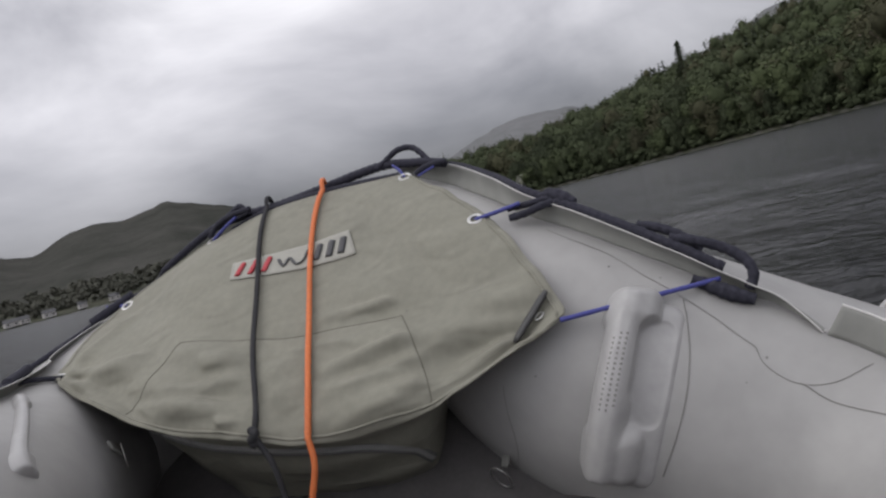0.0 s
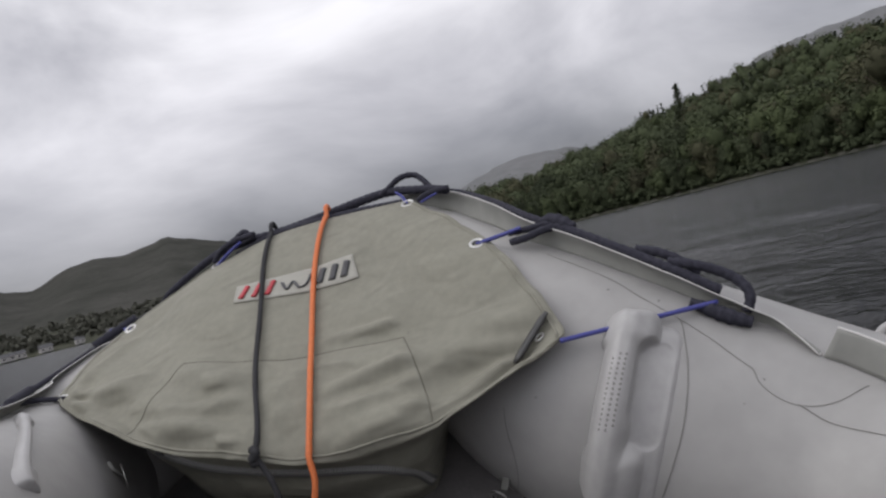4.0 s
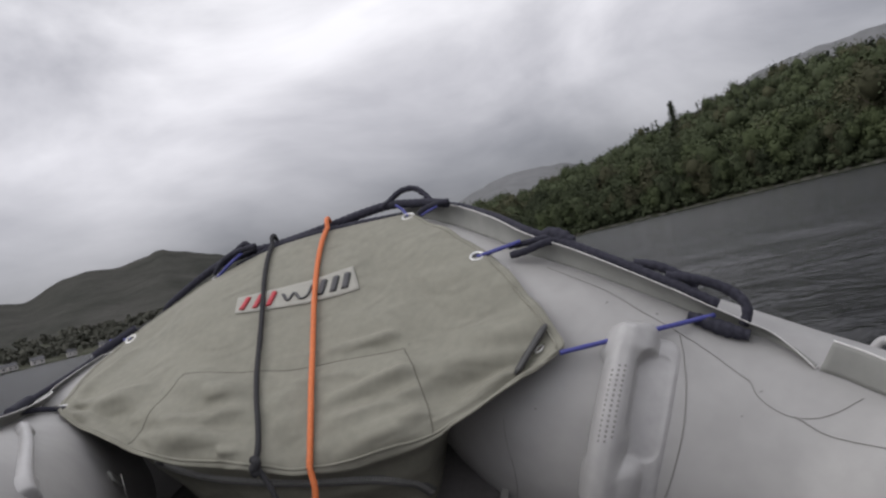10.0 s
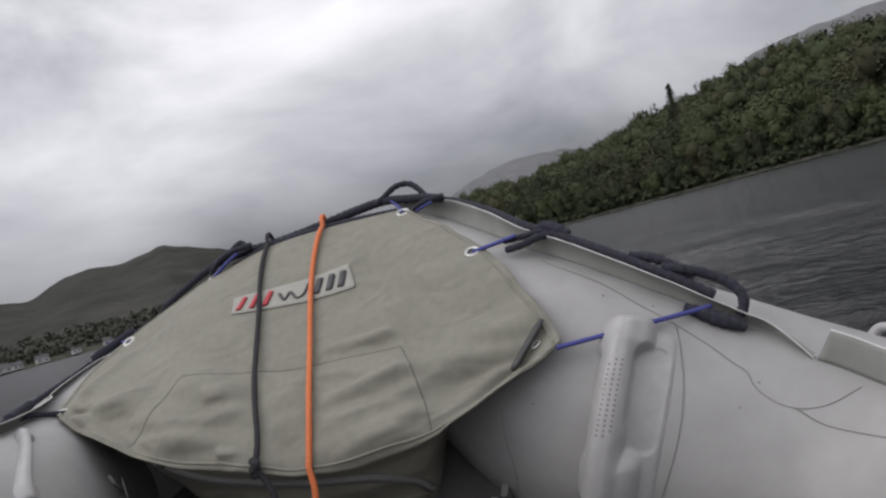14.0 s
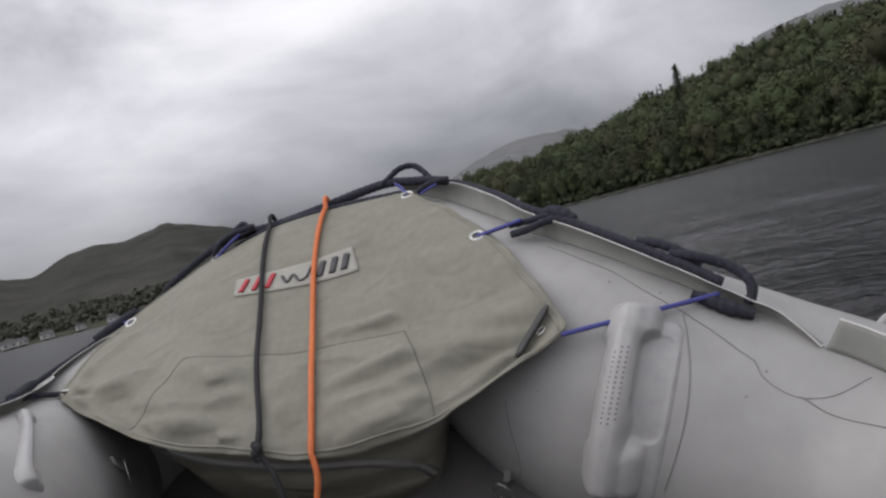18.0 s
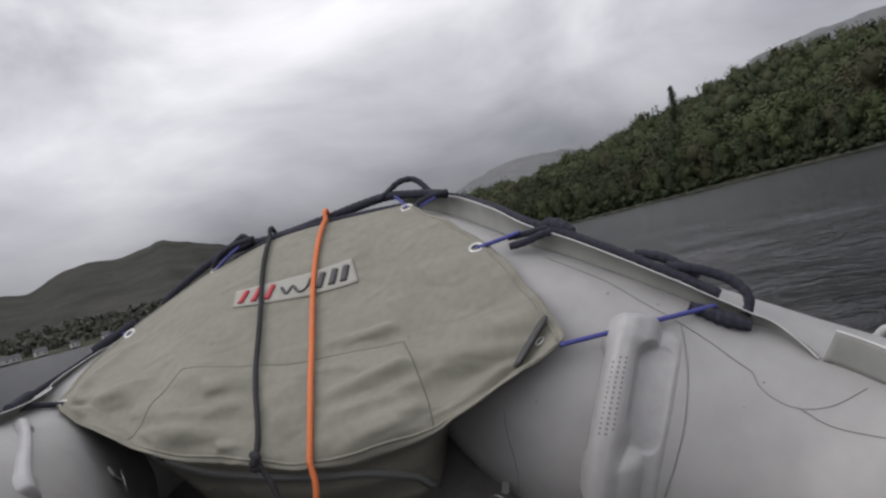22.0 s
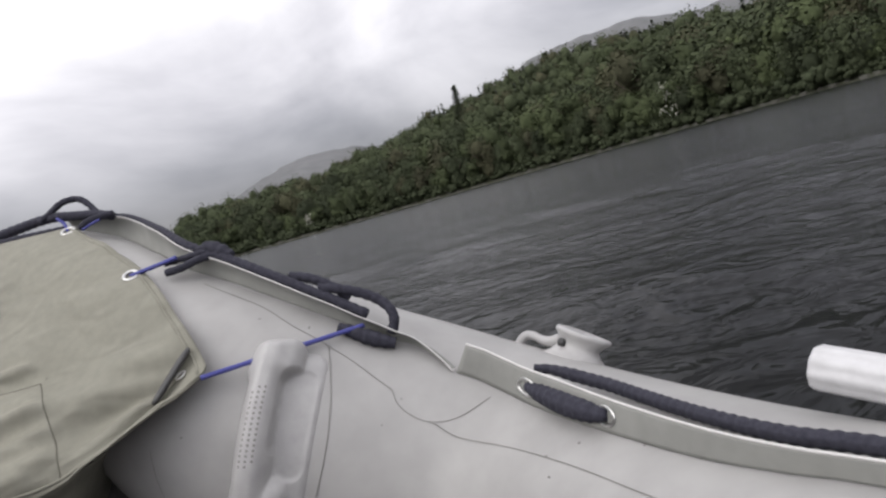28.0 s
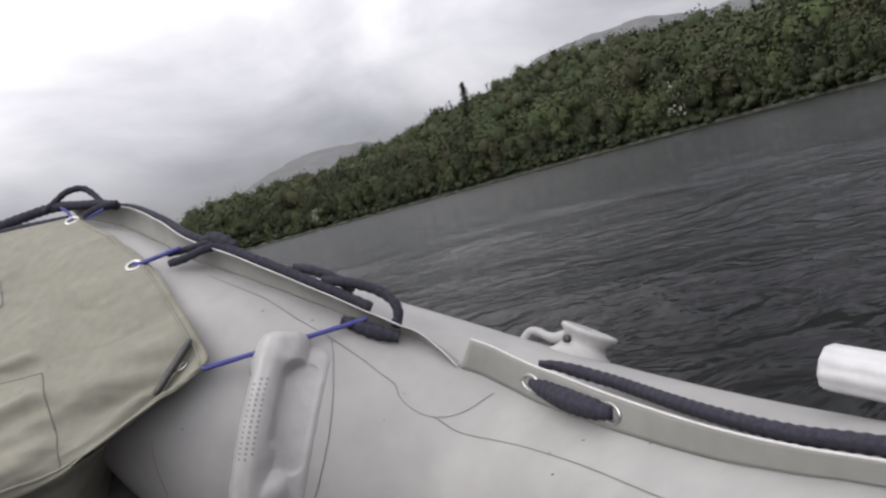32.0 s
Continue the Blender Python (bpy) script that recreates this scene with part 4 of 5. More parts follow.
def rowlock():
    """The moulded rowlock seat on top of the starboard tube: waisted boss with a dished head, a pin hole and a looped tail."""
    c = on_tube(10.056, 26.8, -0.002)
    up = unit(on_tube(10.081, 24.9, 1) - on_tube(10.081, 24.9, 0))
    fwd = unit(AX[int(9.8 * STEP)] - AX[int(10.3 * STEP)])
    fwd = unit(fwd - up * np.dot(fwd, up))
    side = np.cross(fwd, up)
    prof = [(0.030, -0.006), (0.029, 0.002), (0.0245, 0.006), (0.021, 0.012), (0.0205, 0.018), (0.023, 0.024), (0.0265, 0.028), (0.0275, 0.031), (0.026, 0.0335), (0.022, 0.034), (0.015, 0.0315), (0.0, 0.030)]
    big = 1.5
    prof = [(r * big, h * 0.95 * big) for r, h in prof]
    n = 32
    a = np.arange(n) / n * 2 * np.pi
    v = np.array([[c + fwd * (r * 1.3 * np.cos(t) - 0.25 * max(h, 0)) + side * r * np.sin(t) + up * (h + 0.004 * np.cos(t) * big * (h > 0.02)) for t in a] for r, h in prof]).reshape(-1, 3)
    f = [(i * n + j, i * n + (j + 1) % n, (i + 1) * n + (j + 1) % n, (i + 1) * n + j) for i in range(len(prof) - 1) for j in range(n)]
    body = part("rowlock", v, f, PLASTIC, boat, "pale grey moulded rowlock seat")
    tail = spline([c + big * (fwd * f + up * g) for f, g in ((0.020, 0.019), (0.034, 0.013), (0.046, 0.0125), (0.060, 0.015), (0.072, 0.012), (0.080, -0.004))], 8)
    part("tail", *sweep(tail, np.interp(np.linspace(0, 1, len(tail)), [0, 0.5, 1], [0.012, 0.0075, 0.0095]), 12), PLASTIC, body)
    toward = np.array([0.26, -0.04, 0.58]) - c
    near = side if np.dot(side, toward) > 0 else -side
    out = unit(0.9 * near + 0.35 * fwd)
    # a black disc proud of the boss paints the dark of the hole
    hole = c + big * (fwd * 0.008 + near * 0.0226 + up * 0.0165)
    part("pin_hole", *sweep(np.array([hole - out * 0.006, hole - out * 0.001, hole + out * 0.0012]), 0.0075, 16), BLACK, body, "dark pin hole")


rowlock()

# ---- the bow bag ----
bag = thing("bow_bag", "olive canvas bow bag laced over the boat's nose, wet and creased", "bag")
GS, GT = np.meshgrid(np.linspace(0, 1, 190), np.linspace(0, 1, 170), indexing="ij")
cover_grid = cover_point(GS, GT)
part("cover", *slab(cover_grid[:, ::-1], 0.003), CANVAS, bag, "olive canvas top panel with creases")


def on_cover(s, t, lift=0.0):
    e = 0.004
    s, t = np.asarray(s, float), np.asarray(t, float)
    p = cover_point(s, t)
    n = unit(np.cross(cover_point(np.clip(s + e, 0, 1), t) - cover_point(np.clip(s - e, 0, 1), t), cover_point(s, np.clip(t - e, 0, 1)) - cover_point(s, np.clip(t + e, 0, 1))))
    return p + n * np.asarray(lift, float)[..., None] if np.ndim(lift) else p + n * lift, n


def cover_line(name, rows, r, lift, mat, parent, label="", sides=6, n=16, **kw):
    q = spline(np.array(rows, float), n)
    p, _ = on_cover(np.clip(q[:, 0], 0, 1), np.clip(q[:, 1], 0, 1), lift)
    return part(name, *sweep(p, r, sides, **kw), mat, parent, label)


for rows in ([(0.342, 0.717), (0.43, 0.706), (0.525, 0.70), (0.675, 0.70), (0.775, 0.708)], [(0.775, 0.708), (0.783, 0.833), (0.785, 0.985)], [(0.342, 0.717), (0.308, 0.833), (0.267, 0.985)], [(0.968, 0.06), (0.90, 0.25), (0.842, 0.408), (0.783, 0.708)]):
    thin = 0.5 if rows[0][0] > 0.9 else 1.0
    cover_line("seam", rows, 0.0014 * thin, 0.0012 * thin, SEAM_CLOTH, bag)
cover_line("hem", [(0.0, 0.985), (0.2, 0.985), (0.4, 0.985), (0.6, 0.985), (0.8, 0.985), (1.0, 0.985)], 0.0028, 0.0008, CANVAS, bag, "rolled hem", 8, 30)
cover_line("hem", [(0.988, 0.0), (0.988, 0.3), (0.988, 0.6), (0.988, 0.98)], 0.003, 0.001, CANVAS, bag, "", 8, 20)
cover_line("hem", [(0.012, 0.0), (0.012, 0.4), (0.012, 0.7), (0.012, 0.98)], 0.003, 0.001, CANVAS, bag, "", 8, 20)


def front_panel():
    """The bag's upright face below the hem, turned back at its starboard end."""
    top = along(COVER_HEM, np.linspace(0.20, 0.83, 60)) + np.array([0.012, 0.045, -0.004])
    k = np.linspace(0, 1, 60)
    low = np.stack([np.interp(k, [0, 1], [-0.50, -0.05]), np.interp(k, [0, 0.8, 1], [1.58, 1.48, 1.56]), np.full(60, 0.10)], 1)
    w = np.linspace(0, 1, 30)[None, :, None]
    g = top[:, None] * (1 - w) + low[:, None] * w
    g[..., 1] -= 0.035 * np.sin(np.pi * w[..., 0]) * np.sin(np.pi * k)[:, None]
    g[..., 1] += 0.40 * (np.clip(k - 0.86, 0, 1)[:, None] / 0.14) ** 1.5 * (0.3 + 0.7 * np.clip(w[..., 0] * 3, 0, 1))
    g[..., 1] += 0.006 * np.sin(k * 31 + 2)[:, None] * w[..., 0] + 0.004 * np.sin(w[..., 0] * 19 + k[:, None] * 7)
    part("front_panel", *slab(g, 0.003), CANVAS, bag, "olive canvas front face of the bag")
    return g


panel = front_panel()


def zip_fastener():
    ks = np.array([0.09, 0.25, 0.45, 0.62, 0.74, 0.82, 0.87])
    ws = np.array([0.14, 0.19, 0.17, 0.15, 0.22, 0.36, 0.60])
    q = spline(np.stack([ks, ws], 1), 22)
    i, j = q[:, 0] * 59, q[:, 1] * 29
    i0, j0 = np.clip(i.astype(int), 0, 58), np.clip(j.astype(int), 0, 28)
    fi, fj = (i - i0)[:, None], (j - j0)[:, None]
    p = panel[i0, j0] * (1 - fi) * (1 - fj) + panel[i0 + 1, j0] * fi * (1 - fj) + panel[i0, j0 + 1] * (1 - fi) * fj + panel[i0 + 1, j0 + 1] * fi * fj
    p = p + np.array([0, -0.0035, 0.0])
    t = unit(np.gradient(p, axis=0))
    n = np.array([0.0, -1.0, 0.15])
    acr = unit(np.cross(t, n))
    g = np.stack([p - acr * 0.010, p - acr * 0.005 + n * 0.001, p + acr * 0.005 + n * 0.001, p + acr * 0.010], 1)
    tape = part("zip_tape", *slab(g, 0.0016), ZIP, bag, "dark grey zip fastener")
    v, f, base = [], [], 0
    for k in np.linspace(0.0, 1.0, 120):
        c = along(p, k)
        m = min(int(k * (len(p) - 1)), len(p) - 1)
        bv, bf = box_at(c + n * 0.003, t[m] * 0.0016, acr[m] * 0.0042, n * 0.0014, 0.1)
        v += bv
        f += [[x + base for x in q2] for q2 in bf]
        base += len(bv)
    part("zip_teeth", v, f, TOOTH, tape, "worn metal zip teeth", smooth=False)["kind"] = "stuff"
    part("zip_slider", *box_at(p[3] + n * 0.006, t[3] * 0.010, acr[3] * 0.006, n * 0.004, 0.25), BLACK, tape)


zip_fastener()


def eyelet(p, n, name="eyelet", parent=bag, r=0.0125, squash=1.0, way=(1, 0, 0)):
    return part(name, *ring(p + n * 0.002, n, r, 0.0032, squash, way), STEEL, parent, "bright steel eyelet")


EYES = {}
for key, s, t in (("apex", 0.972, 0.045), ("starboard", 0.975, 0.505), ("bow", 0.035, 0.02), ("port", 0.022, 0.50), ("port_low", 0.022, 0.965)):
    p, n = on_cover(np.array([s]), np.array([t]), 0.0)
    EYES[key] = p[0]
    n = unit(n + np.array([-0.05, -0.62, 0.78]))
    eyelet(p[0], n[0])
    # black disc inside the ring paints the dark of its hole
    part("eyelet_hole", *sweep(np.array([p[0] - n[0] * 0.001, p[0] + n[0] * 0.0008, p[0] + n[0] * 0.0016]), 0.0085, 14), BLACK, bag)


def badge():
    """The sewn badge: a pale tab with red and charcoal shapes in place of its lettering."""
    k = np.linspace(0, 1, 30)
    top = np.stack([np.interp(k, [0, 1], [0.372, 0.706]), np.interp(k, [0, 1], [0.372, 0.305])], 1)
    low = np.stack([np.interp(k, [0, 1], [0.394, 0.712]), np.interp(k, [0, 1], [0.462, 0.430])], 1)
    w = np.linspace(0, 1, 8)[None, :, None]
    st = top[:, None] * (1 - w) + low[:, None] * w

    def at(x, y, lift):
        q = (np.asarray(top[0]) * (1 - x) + top[-1] * x) * (1 - y) + (low[0] * (1 - x) + low[-1] * x) * y
        p, n = on_cover(np.array([q[0]]), np.array([q[1]]), lift)
        return p[0]

    p, n = on_cover(st[..., 0], st[..., 1], 0.0035)
    root = part("badge", *slab(p[:, ::-1], 0.002), BADGE, bag, "pale sewn badge with red and charcoal shapes")

    def stroke(name, pts, r, mat):
        c = spline(np.array([at(x, y, 0.0056) for x, y in pts]), 5)
        part(name, *sweep(c, r, 6, flat=0.5), mat, root)

    # plain bars in the badge's colours about one wave
    for x0 in (0.05, 0.16, 0.27):
        stroke("badge_bar", [(x0 + 0.055, 0.20), (x0 + 0.03, 0.52), (x0 + 0.005, 0.84)], 0.0078, RED)
    stroke("badge_wave", [(0.40, 0.40), (0.44, 0.74), (0.49, 0.44), (0.54, 0.76), (0.60, 0.64), (0.64, 0.28)], 0.0042, CHARCOAL)
    for x0 in (0.69, 0.79, 0.885):
        stroke("badge_bar", [(x0 + 0.055, 0.24), (x0 + 0.03, 0.52), (x0 + 0.005, 0.80)], 0.0084, CHARCOAL)


badge()


def toggle():
    """A flat black plastic clip with a steel ring, sewn to the corner of the hem."""
    a, na = on_cover(np.array([0.918]), np.array([0.958]), 0.010)
    b, nb = on_cover(np.array([0.992]), np.array([0.895]), 0.010)
    k = np.linspace(0, 1, 11)[:, None]
    clip = part("clip", *sweep(a[0] * (1 - k) + b[0] * k, np.r_[0.005, 0.0085, np.full(7, 0.0092), 0.008, 0.005], 12, flat=0.62), BLACK, bag, "black plastic clip at the hem corner")
    c, n = on_cover(np.array([0.966]), np.array([0.940]), 0.006)
    part("clip_ring", *ring(c[0], unit(n[0] + np.array([0.2, -0.3, 0.2])), 0.0085, 0.002, 0.55, b[0] - a[0]), STEEL, clip, "small steel ring")


toggle()

# ---- ropes and cords ----
def braid(name, path, radius, parent, label=""):
    """A length of plaited rope with its strands standing proud."""
    p = np.asarray(path, float)
    ln = np.linalg.norm(np.diff(p, axis=0), axis=1).sum()
    k = np.linspace(0, 1, max(int(ln / 0.0028), 16))
    r = np.broadcast_to(np.asarray(radius, float), (len(p),))
    return part(name, *sweep(along(p, k), np.interp(k, np.linspace(0, 1, len(p)), r), 20, 4, 0.034, 0.15), ROPE, parent, label)


grab = thing("grab_rope", "thick navy braided grab rope round the bow", "rope")
bow_rope = [(-0.86, 1.20, 0.50), (-0.885, 1.36, 0.488), (-0.908, 1.47, 0.49), (-0.928, 1.606, 0.513), (-0.895, 1.756, 0.546), (-0.82, 1.856, 0.602), (-0.68, 1.885, 0.668), (-0.545, 1.866, 0.728), (-0.46, 1.85, 0.742), (-0.36, 1.83, 0.742), (-0.241, 1.795, 0.752), (-0.151, 1.77, 0.762), (-0.078, 1.735, 0.764), (-0.02, 1.70, 0.752), (0.02, 1.675, 0.742), (0.055, 1.64, 0.728)]
shoulder = on_tube(np.linspace(2.2, 5.3, 9), np.linspace(16, 4, 9), np.full(9, 0.006))
bow_rope = [tuple(q) for q in shoulder] + bow_rope[6:]
c = spline(bow_rope, 14)
braid("rope_run", c, np.interp(np.linspace(0, 1, len(c)), [0, 0.5, 0.62, 0.75, 0.9, 1], [0.007, 0.007, 0.009, 0.0115, 0.010, 0.009]), grab)
under = along(COVER_TOP, np.linspace(0.12, 0.97, 60)) + np.array([0.0, 0.020, 0.002])
braid("rope_run", under, np.interp(np.linspace(0, 1, 60), [0, 0.3, 0.8, 1], [0.007, 0.010, 0.009, 0.006]), grab)
loop = spline([(-0.098, 1.735, 0.760), (-0.075, 1.73, 0.772), (-0.042, 1.725, 0.789), (-0.008, 1.722, 0.787), (0.016, 1.70, 0.758), (0.026, 1.68, 0.732)], 10)
braid("rope_loop", loop, 0.0065, grab, "raised loop of rope at the stem")
fr = flap_rows[(flap_rows[:, 0] > 7.4) & (flap_rows[:, 0] < 9.2)]
side = on_tube(fr[:, 0], fr[:, 1] + 2.6, fr[:, 2] + 0.002)
braid("rope_run", side, np.interp(np.linspace(0, 1, len(side)), [0, 0.35, 0.6, 1], [0.0062, 0.0075, 0.0085, 0.0085]), grab)
fd = np.array([(8.856, -13.7, 0.042), (8.932, -15.5, 0.050), (9.016, -17.8, 0.050), (9.103, -20.2, 0.042)])
double = spline(on_tube(fd[:, 0], fd[:, 1], fd[:, 2]), 10)
braid("rope_run", double, 0.008, grab, "doubled braid beside the flap")
fe = np.array([(8.989, -19.2, 0.044), (9.059, -20.0, 0.052), (9.152, -20.0, 0.054), (9.229, -20.5, 0.052), (9.284, -21.8, 0.046), (9.309, -23.5, 0.034), (9.310, -25.1, 0.016)])
eye_splice = spline(on_tube(fe[:, 0], fe[:, 1], fe[:, 2]), 10)
braid("rope_run", eye_splice, 0.0085, grab, "bight of braid turned down through the flap")
fb = spline([(9.103, -30.0), (9.175, -30.6), (9.253, -30.1), (9.343, -27.8)], 8)
lump = on_tube(fb[:, 0], fb[:, 1], np.full(25, 0.011))
braid("rope_bight", lump, np.interp(np.linspace(0, 1, 25), [0, 0.2, 0.6, 1], [0.007, 0.010, 0.013, 0.009]), grab, "bight of rope pulled through the flap")
kq = np.array([(8.370, -6.5, 0.046), (8.407, -4.7, 0.053), (8.459, -5.1, 0.053), (8.541, -6.0, 0.048)])
braid("rope_knot", spline(on_tube(kq[:, 0], kq[:, 1], kq[:, 2]), 8), np.interp(np.linspace(0, 1, 25), [0, 0.3, 0.7, 1], [0.008, 0.0125, 0.0125, 0.008]), grab, "knot over the flap")
kt = np.array([(8.462, -6.1, 0.046), (8.417, -10.6, 0.040), (8.365, -14.8, 0.026), (8.311, -17.6, 0.016)])
braid("rope_tail", spline(on_tube(kt[:, 0], kt[:, 1], kt[:, 2]), 8), 0.007, grab)
kt = np.array([(8.429, -5.9, 0.050), (8.383, -8.5, 0.044), (8.329, -11.3, 0.034), (8.274, -14.3, 0.026)])
braid("rope_tail", spline(on_tube(kt[:, 0], kt[:, 1], kt[:, 2]), 8), 0.006, grab)
port_knot = spline([(-0.545, 1.86, 0.722), (-0.52, 1.855, 0.738), (-0.485, 1.85, 0.752), (-0.456, 1.845, 0.766), (-0.445, 1.84, 0.752), (-0.47, 1.85, 0.740), (-0.43, 1.83, 0.746)], 8)
braid("rope_knot", port_knot, 0.007, grab)
port_tail = spline([(-0.545, 1.85, 0.712), (-0.515, 1.83, 0.735), (-0.475, 1.815, 0.748), (-0.42, 1.80, 0.752)], 8)
braid("rope_tail", port_tail, 0.0065, grab)
for rows in ([(3.35, 2), (3.6, 4), (3.9, 4)], [(4.75, -8), (4.95, -9), (5.15, -11)], [(2.6, 3), (2.85, 2), (3.05, 0)]):
    q = spline(np.array(rows, float), 10)
    part("rope_run", *sweep(on_tube(q[:, 0], q[:, 1], np.full(len(q), 0.012)), 0.011, 10, 3, 0.04), ROPE, grab)

aft_rope = thing("grab_rope_aft", "navy braided rope lying behind the fabric strip", "rope")
ar = spline([(10.20, -7.5, 0.030), (10.275, -4.2, 0.026), (10.42, -1.2, 0.018), (10.54, -0.2, 0.014), (10.84, -2.9, 0.012), (11.02, -3.6, 0.012), (11.15, -1.5, 0.012), (11.5, 2, 0.01), (12.0, 3, 0.01)], 16)
run = on_tube(ar[:, 0], ar[:, 1], ar[:, 2])
braid("rope_run", run, np.interp(np.linspace(0, 1, len(run)), [0, 0.05, 0.3, 1], [0.006, 0.0095, 0.0092, 0.009]), aft_rope)
at_u = lambda u: int(np.linalg.norm(strip_mid - on_tube(u, -13.8, 0.022), axis=1).argmin())
i0, i1 = at_u(10.258), at_u(10.655)
inner = strip_mid[i0:i1 + 1]
kk = np.linspace(0, 1, len(inner))
toward = unit(np.array([0.26, -0.04, 0.60]) - inner.mean(0))
bight = inner + toward * (0.004 + 0.016 * np.sin(np.pi * kk))[:, None] - np.array([0, 0, 0.006]) * np.sin(np.pi * kk)[:, None]
braid("rope_bight", bight, np.interp(kk, [0, 0.2, 0.5, 0.8, 1], [0.007, 0.013, 0.0155, 0.014, 0.008]), aft_rope, "bight of rope between the two eyelets")
for i, sq in ((i0, 0.62), (i1, 0.62)):
    wdir = unit(strip_grid[i + 2, 4] - strip_grid[i - 2, 4])
    nrm = unit(np.cross(wdir, strip_grid[i, -1] - strip_grid[i, 0]))
    nrm = nrm if np.dot(nrm, toward) > 0 else -nrm
    part("strip_eyelet", *ring(strip_mid[i] + nrm * 0.0025, nrm, 0.019, 0.0028, sq, wdir), STEEL, strip, "oval stainless eyelet")

lash = thing("blue_lashing", "thin blue cord lacing the bag to the boat", "cord", group="lacing cords")
corner = on_cover(np.array([0.995]), np.array([0.995]), 0.004)[0][0] + np.array([0.0, 0.0, -0.006])
e = on_tube(9.192, -28.0, 0.022)
k = np.linspace(0, 1, 40)[:, None]
c = pushed_out(corner * (1 - k) + e * k, 0.004)
part("cord", *sweep(c, 0.0042, 8, 2, 0.012, 0.06), BLUE, lash)
for key, pts, r, mat in (("starboard", [tuple(on_tube(8.276, -16.3, 0.030)), tuple(on_tube(8.319, -12.8, 0.040))], 0.0042, BLUE), ("apex", [(-0.047, 1.70, 0.742), (-0.06, 1.715, 0.758)], 0.0035, BLUE), ("bow", [(-0.50, 1.82, 0.722), (-0.46, 1.81, 0.742)], 0.0042, BLUE), ("port", [(-0.80, 1.83, 0.606), (-0.83, 1.83, 0.610)], 0.0038, BLUE), ("port_low", [(-0.905, 1.56, 0.505), (-0.93, 1.50, 0.508), (-0.95, 1.46, 0.505)], 0.006, ROPE)):
    tie = thing("lacing_cord", "short cord tying an eyelet of the bag to the rope", "cord", group="lacing cords")
    part("cord", *sweep(spline(np.vstack([EYES[key][None], np.array(pts)]), 8), r, 8, 2, 0.012, 0.06), mat, tie)
stem = thing("lacing_cord", "blue and navy cord lashed at the stem", "cord", group="lacing cords")
part("cord", *sweep(spline([(-0.012, 1.655, 0.722), (0.008, 1.64, 0.730), (0.04, 1.635, 0.733), (0.058, 1.63, 0.732)], 8), 0.0068, 8, 2, 0.02, 0.1), ROPE, stem)
part("cord", *sweep(spline([(-0.008, 1.645, 0.716), (0.012, 1.635, 0.722), (0.03, 1.63, 0.726)], 8), 0.0028, 8), BLUE, stem)


def strap(name, label, rows, below, r, mat):
    root = thing(name, label, "cord")
    q = spline(np.array(rows, float), 14)
    p, n = on_cover(q[:, 0], q[:, 1], r + 0.005)
    m = 12
    wide = np.pad(p, ((m, m), (0, 0)), mode="reflect", reflect_type="odd")
    p = np.stack([np.convolve(wide[:, j], np.hanning(2 * m + 3)[1:-1] / np.hanning(2 * m + 3).sum(), "valid") for j in range(3)], 1)
    q0, _ = on_cover(q[:, 0], q[:, 1], r + 0.001)
    need = np.maximum(((q0 - p) * n).sum(1), 0)
    wide = np.pad(need, m, mode="edge")
    need = np.array([wide[i:i + 2 * m + 1].max() for i in range(len(need))])
    need = np.convolve(np.pad(need, 5, mode="edge"), np.ones(11) / 11, "valid")
    p = p + n * need[:, None]
    over = p[0] + np.array([[0.004, 0.060, 0.004], [0.002, 0.036, 0.024], [0.0, 0.012, 0.018]])
    c = np.vstack([spline(np.vstack([over, p[:1]]), 6)[:-1], p, spline(np.vstack([p[-1:], np.array(below)]), 8)[1:]])
    part("cord", *sweep(c, r, 10, 2, 0.012, 0.08), mat, root)
    return root, p


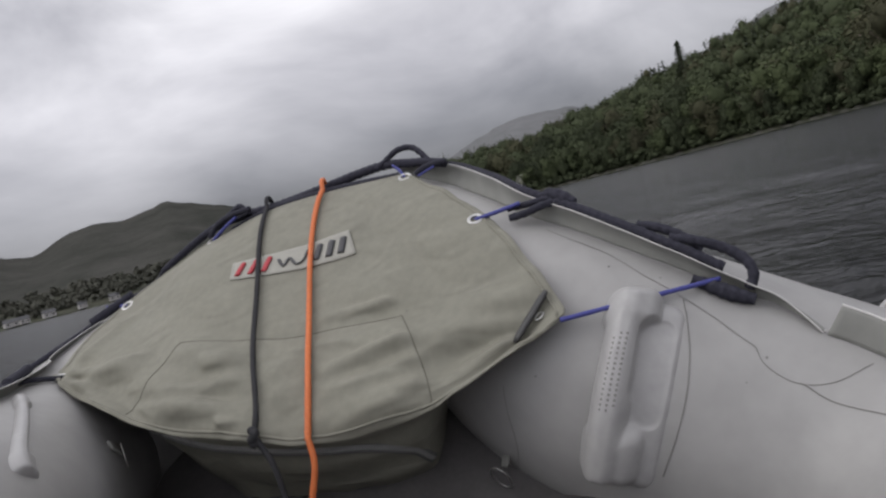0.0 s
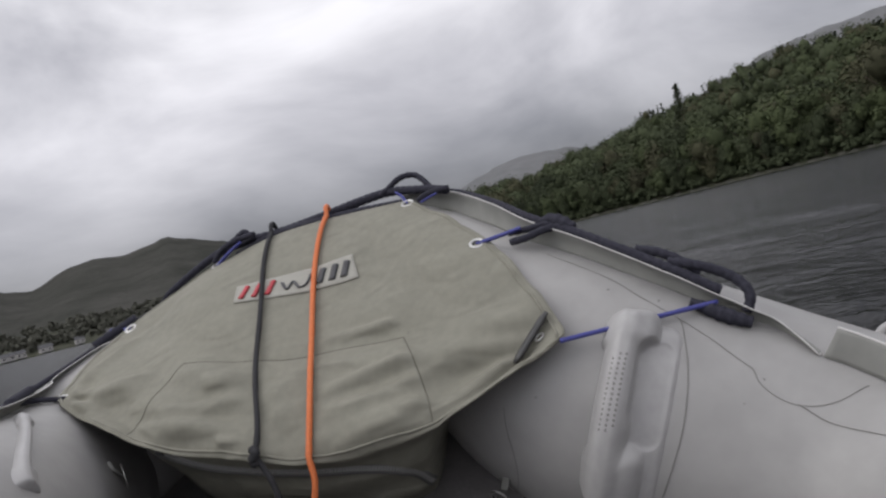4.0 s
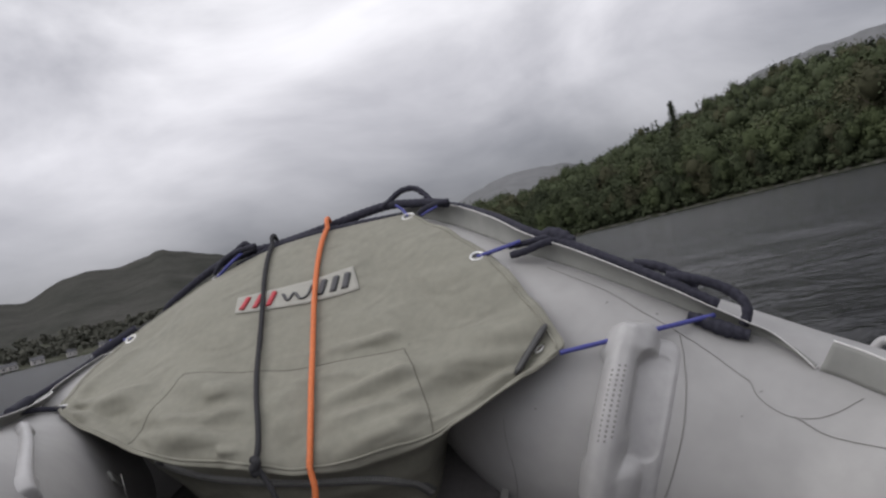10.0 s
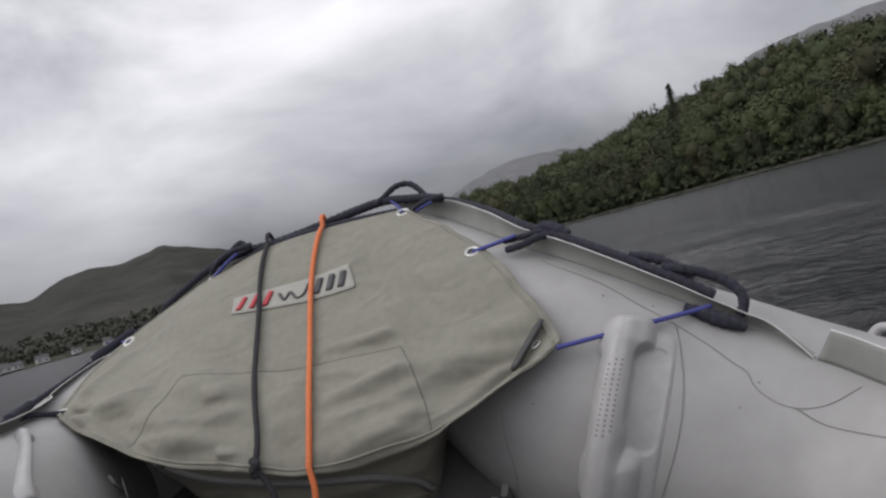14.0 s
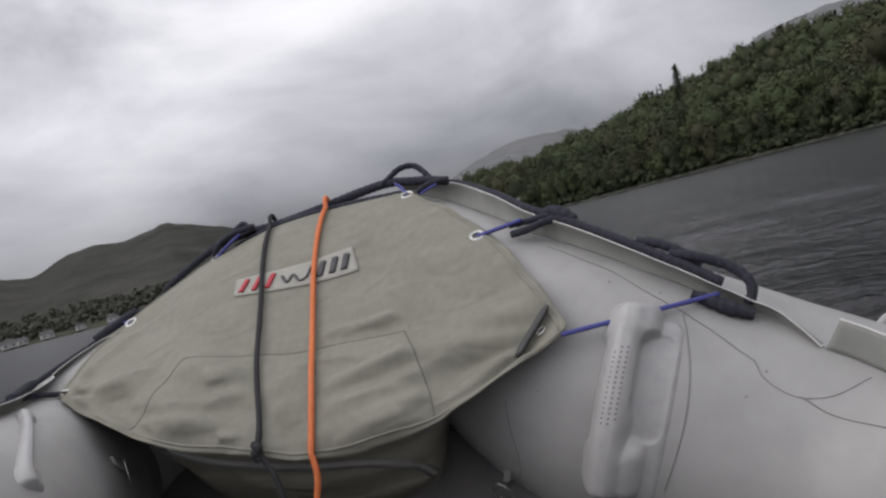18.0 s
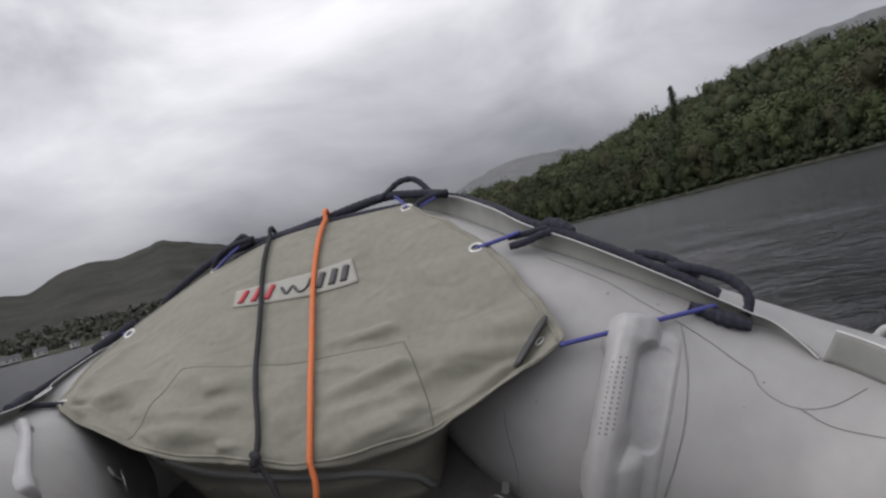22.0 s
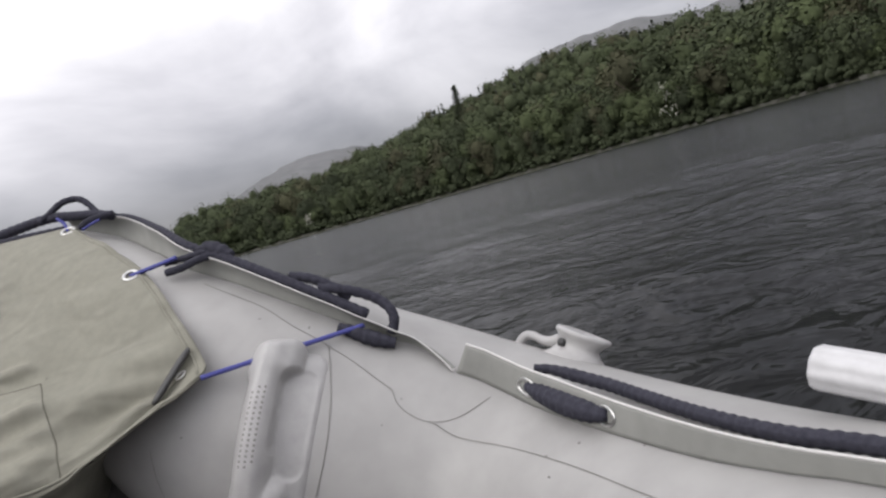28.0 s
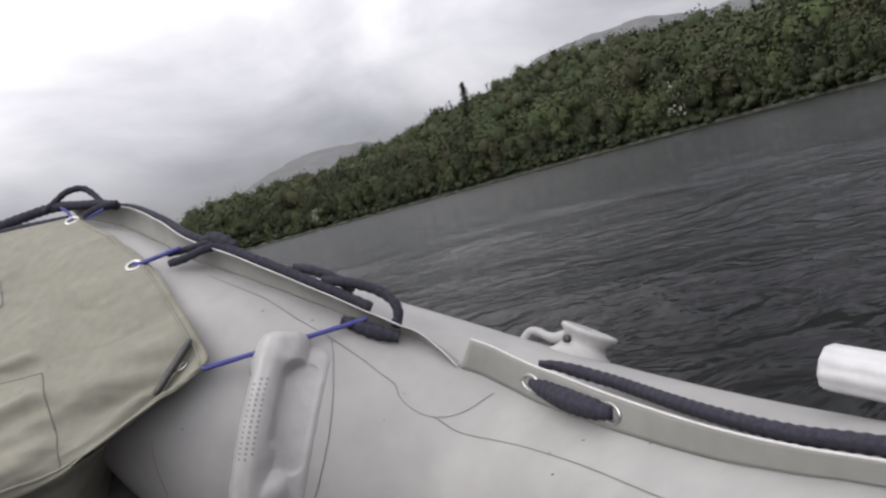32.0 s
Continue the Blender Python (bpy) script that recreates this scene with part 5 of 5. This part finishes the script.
dark, dp = strap("dark_cord", "black cord tied down over the bag with a knot", [(0.335, 0.0), (0.40, 0.175), (0.475, 0.475), (0.50, 0.725), (0.517, 0.90), (0.515, 0.985)], [(-0.368, 1.262, 0.285), (-0.360, 1.255, 0.22), (-0.353, 1.25, 0.14)], 0.0052, CORD)
kx = spline([dp[-1] + np.array([0, 0, 0.012]), dp[-1] + np.array([0.004, -0.008, 0.004]), dp[-1] + np.array([-0.003, -0.006, -0.006]), dp[-1] + np.array([0.002, -0.004, -0.016])], 6)
part("knot", *sweep(kx, 0.0085, 10, 2, 0.02, 0.15), CORD, dark)
strap("orange_cord", "bright orange cord running down over the bag", [(0.622, 0.0), (0.603, 0.10), (0.60, 0.375), (0.608, 0.658), (0.608, 0.817), (0.60, 0.985)], [(-0.294, 1.238, 0.27), (-0.318, 1.234, 0.20), (-0.345, 1.23, 0.12)], 0.0056, ORANGE)


def oar():
    """The white ribbed grip of an oar lying along the outside of the tube."""
    root = thing("oar", "white ribbed plastic oar grip beyond the tube", "oar")
    a, b = np.array([0.831, 0.673, 0.273]), np.array([0.905, 0.50, 0.235])
    d = unit(b - a)
    n, ln = 84, 0.30
    up = unit(np.cross(np.cross(d, [0, 0, 1]), d))
    x = np.cross(d, up)
    ang = np.arange(n) / n * 2 * np.pi
    rows = [(0.0, 0.018), (0.002, 0.024), (0.007, 0.0265)] + [(s, 0.0265) for s in np.linspace(0.02, ln, 12)]
    v = np.array([[a + d * s + (r * (1 + 0.03 * np.cos(9 * t))) * (np.cos(t) * x + np.sin(t) * up) for t in ang] for s, r in rows]).reshape(-1, 3)
    v = np.vstack([v, a[None]])
    f = [(i * n + j, i * n + (j + 1) % n, (i + 1) * n + (j + 1) % n, (i + 1) * n + j) for i in range(len(rows) - 1) for j in range(n)] + [(len(v) - 1, (j + 1) % n, j) for j in range(n)]
    part("grip", v, f, WHITE, root, "white ribbed oar grip")
    part("shaft", *sweep(np.array([a + d * 0.28, a + d * 0.7, a + d * 1.3]), 0.017, 14), STEEL, root)


oar()
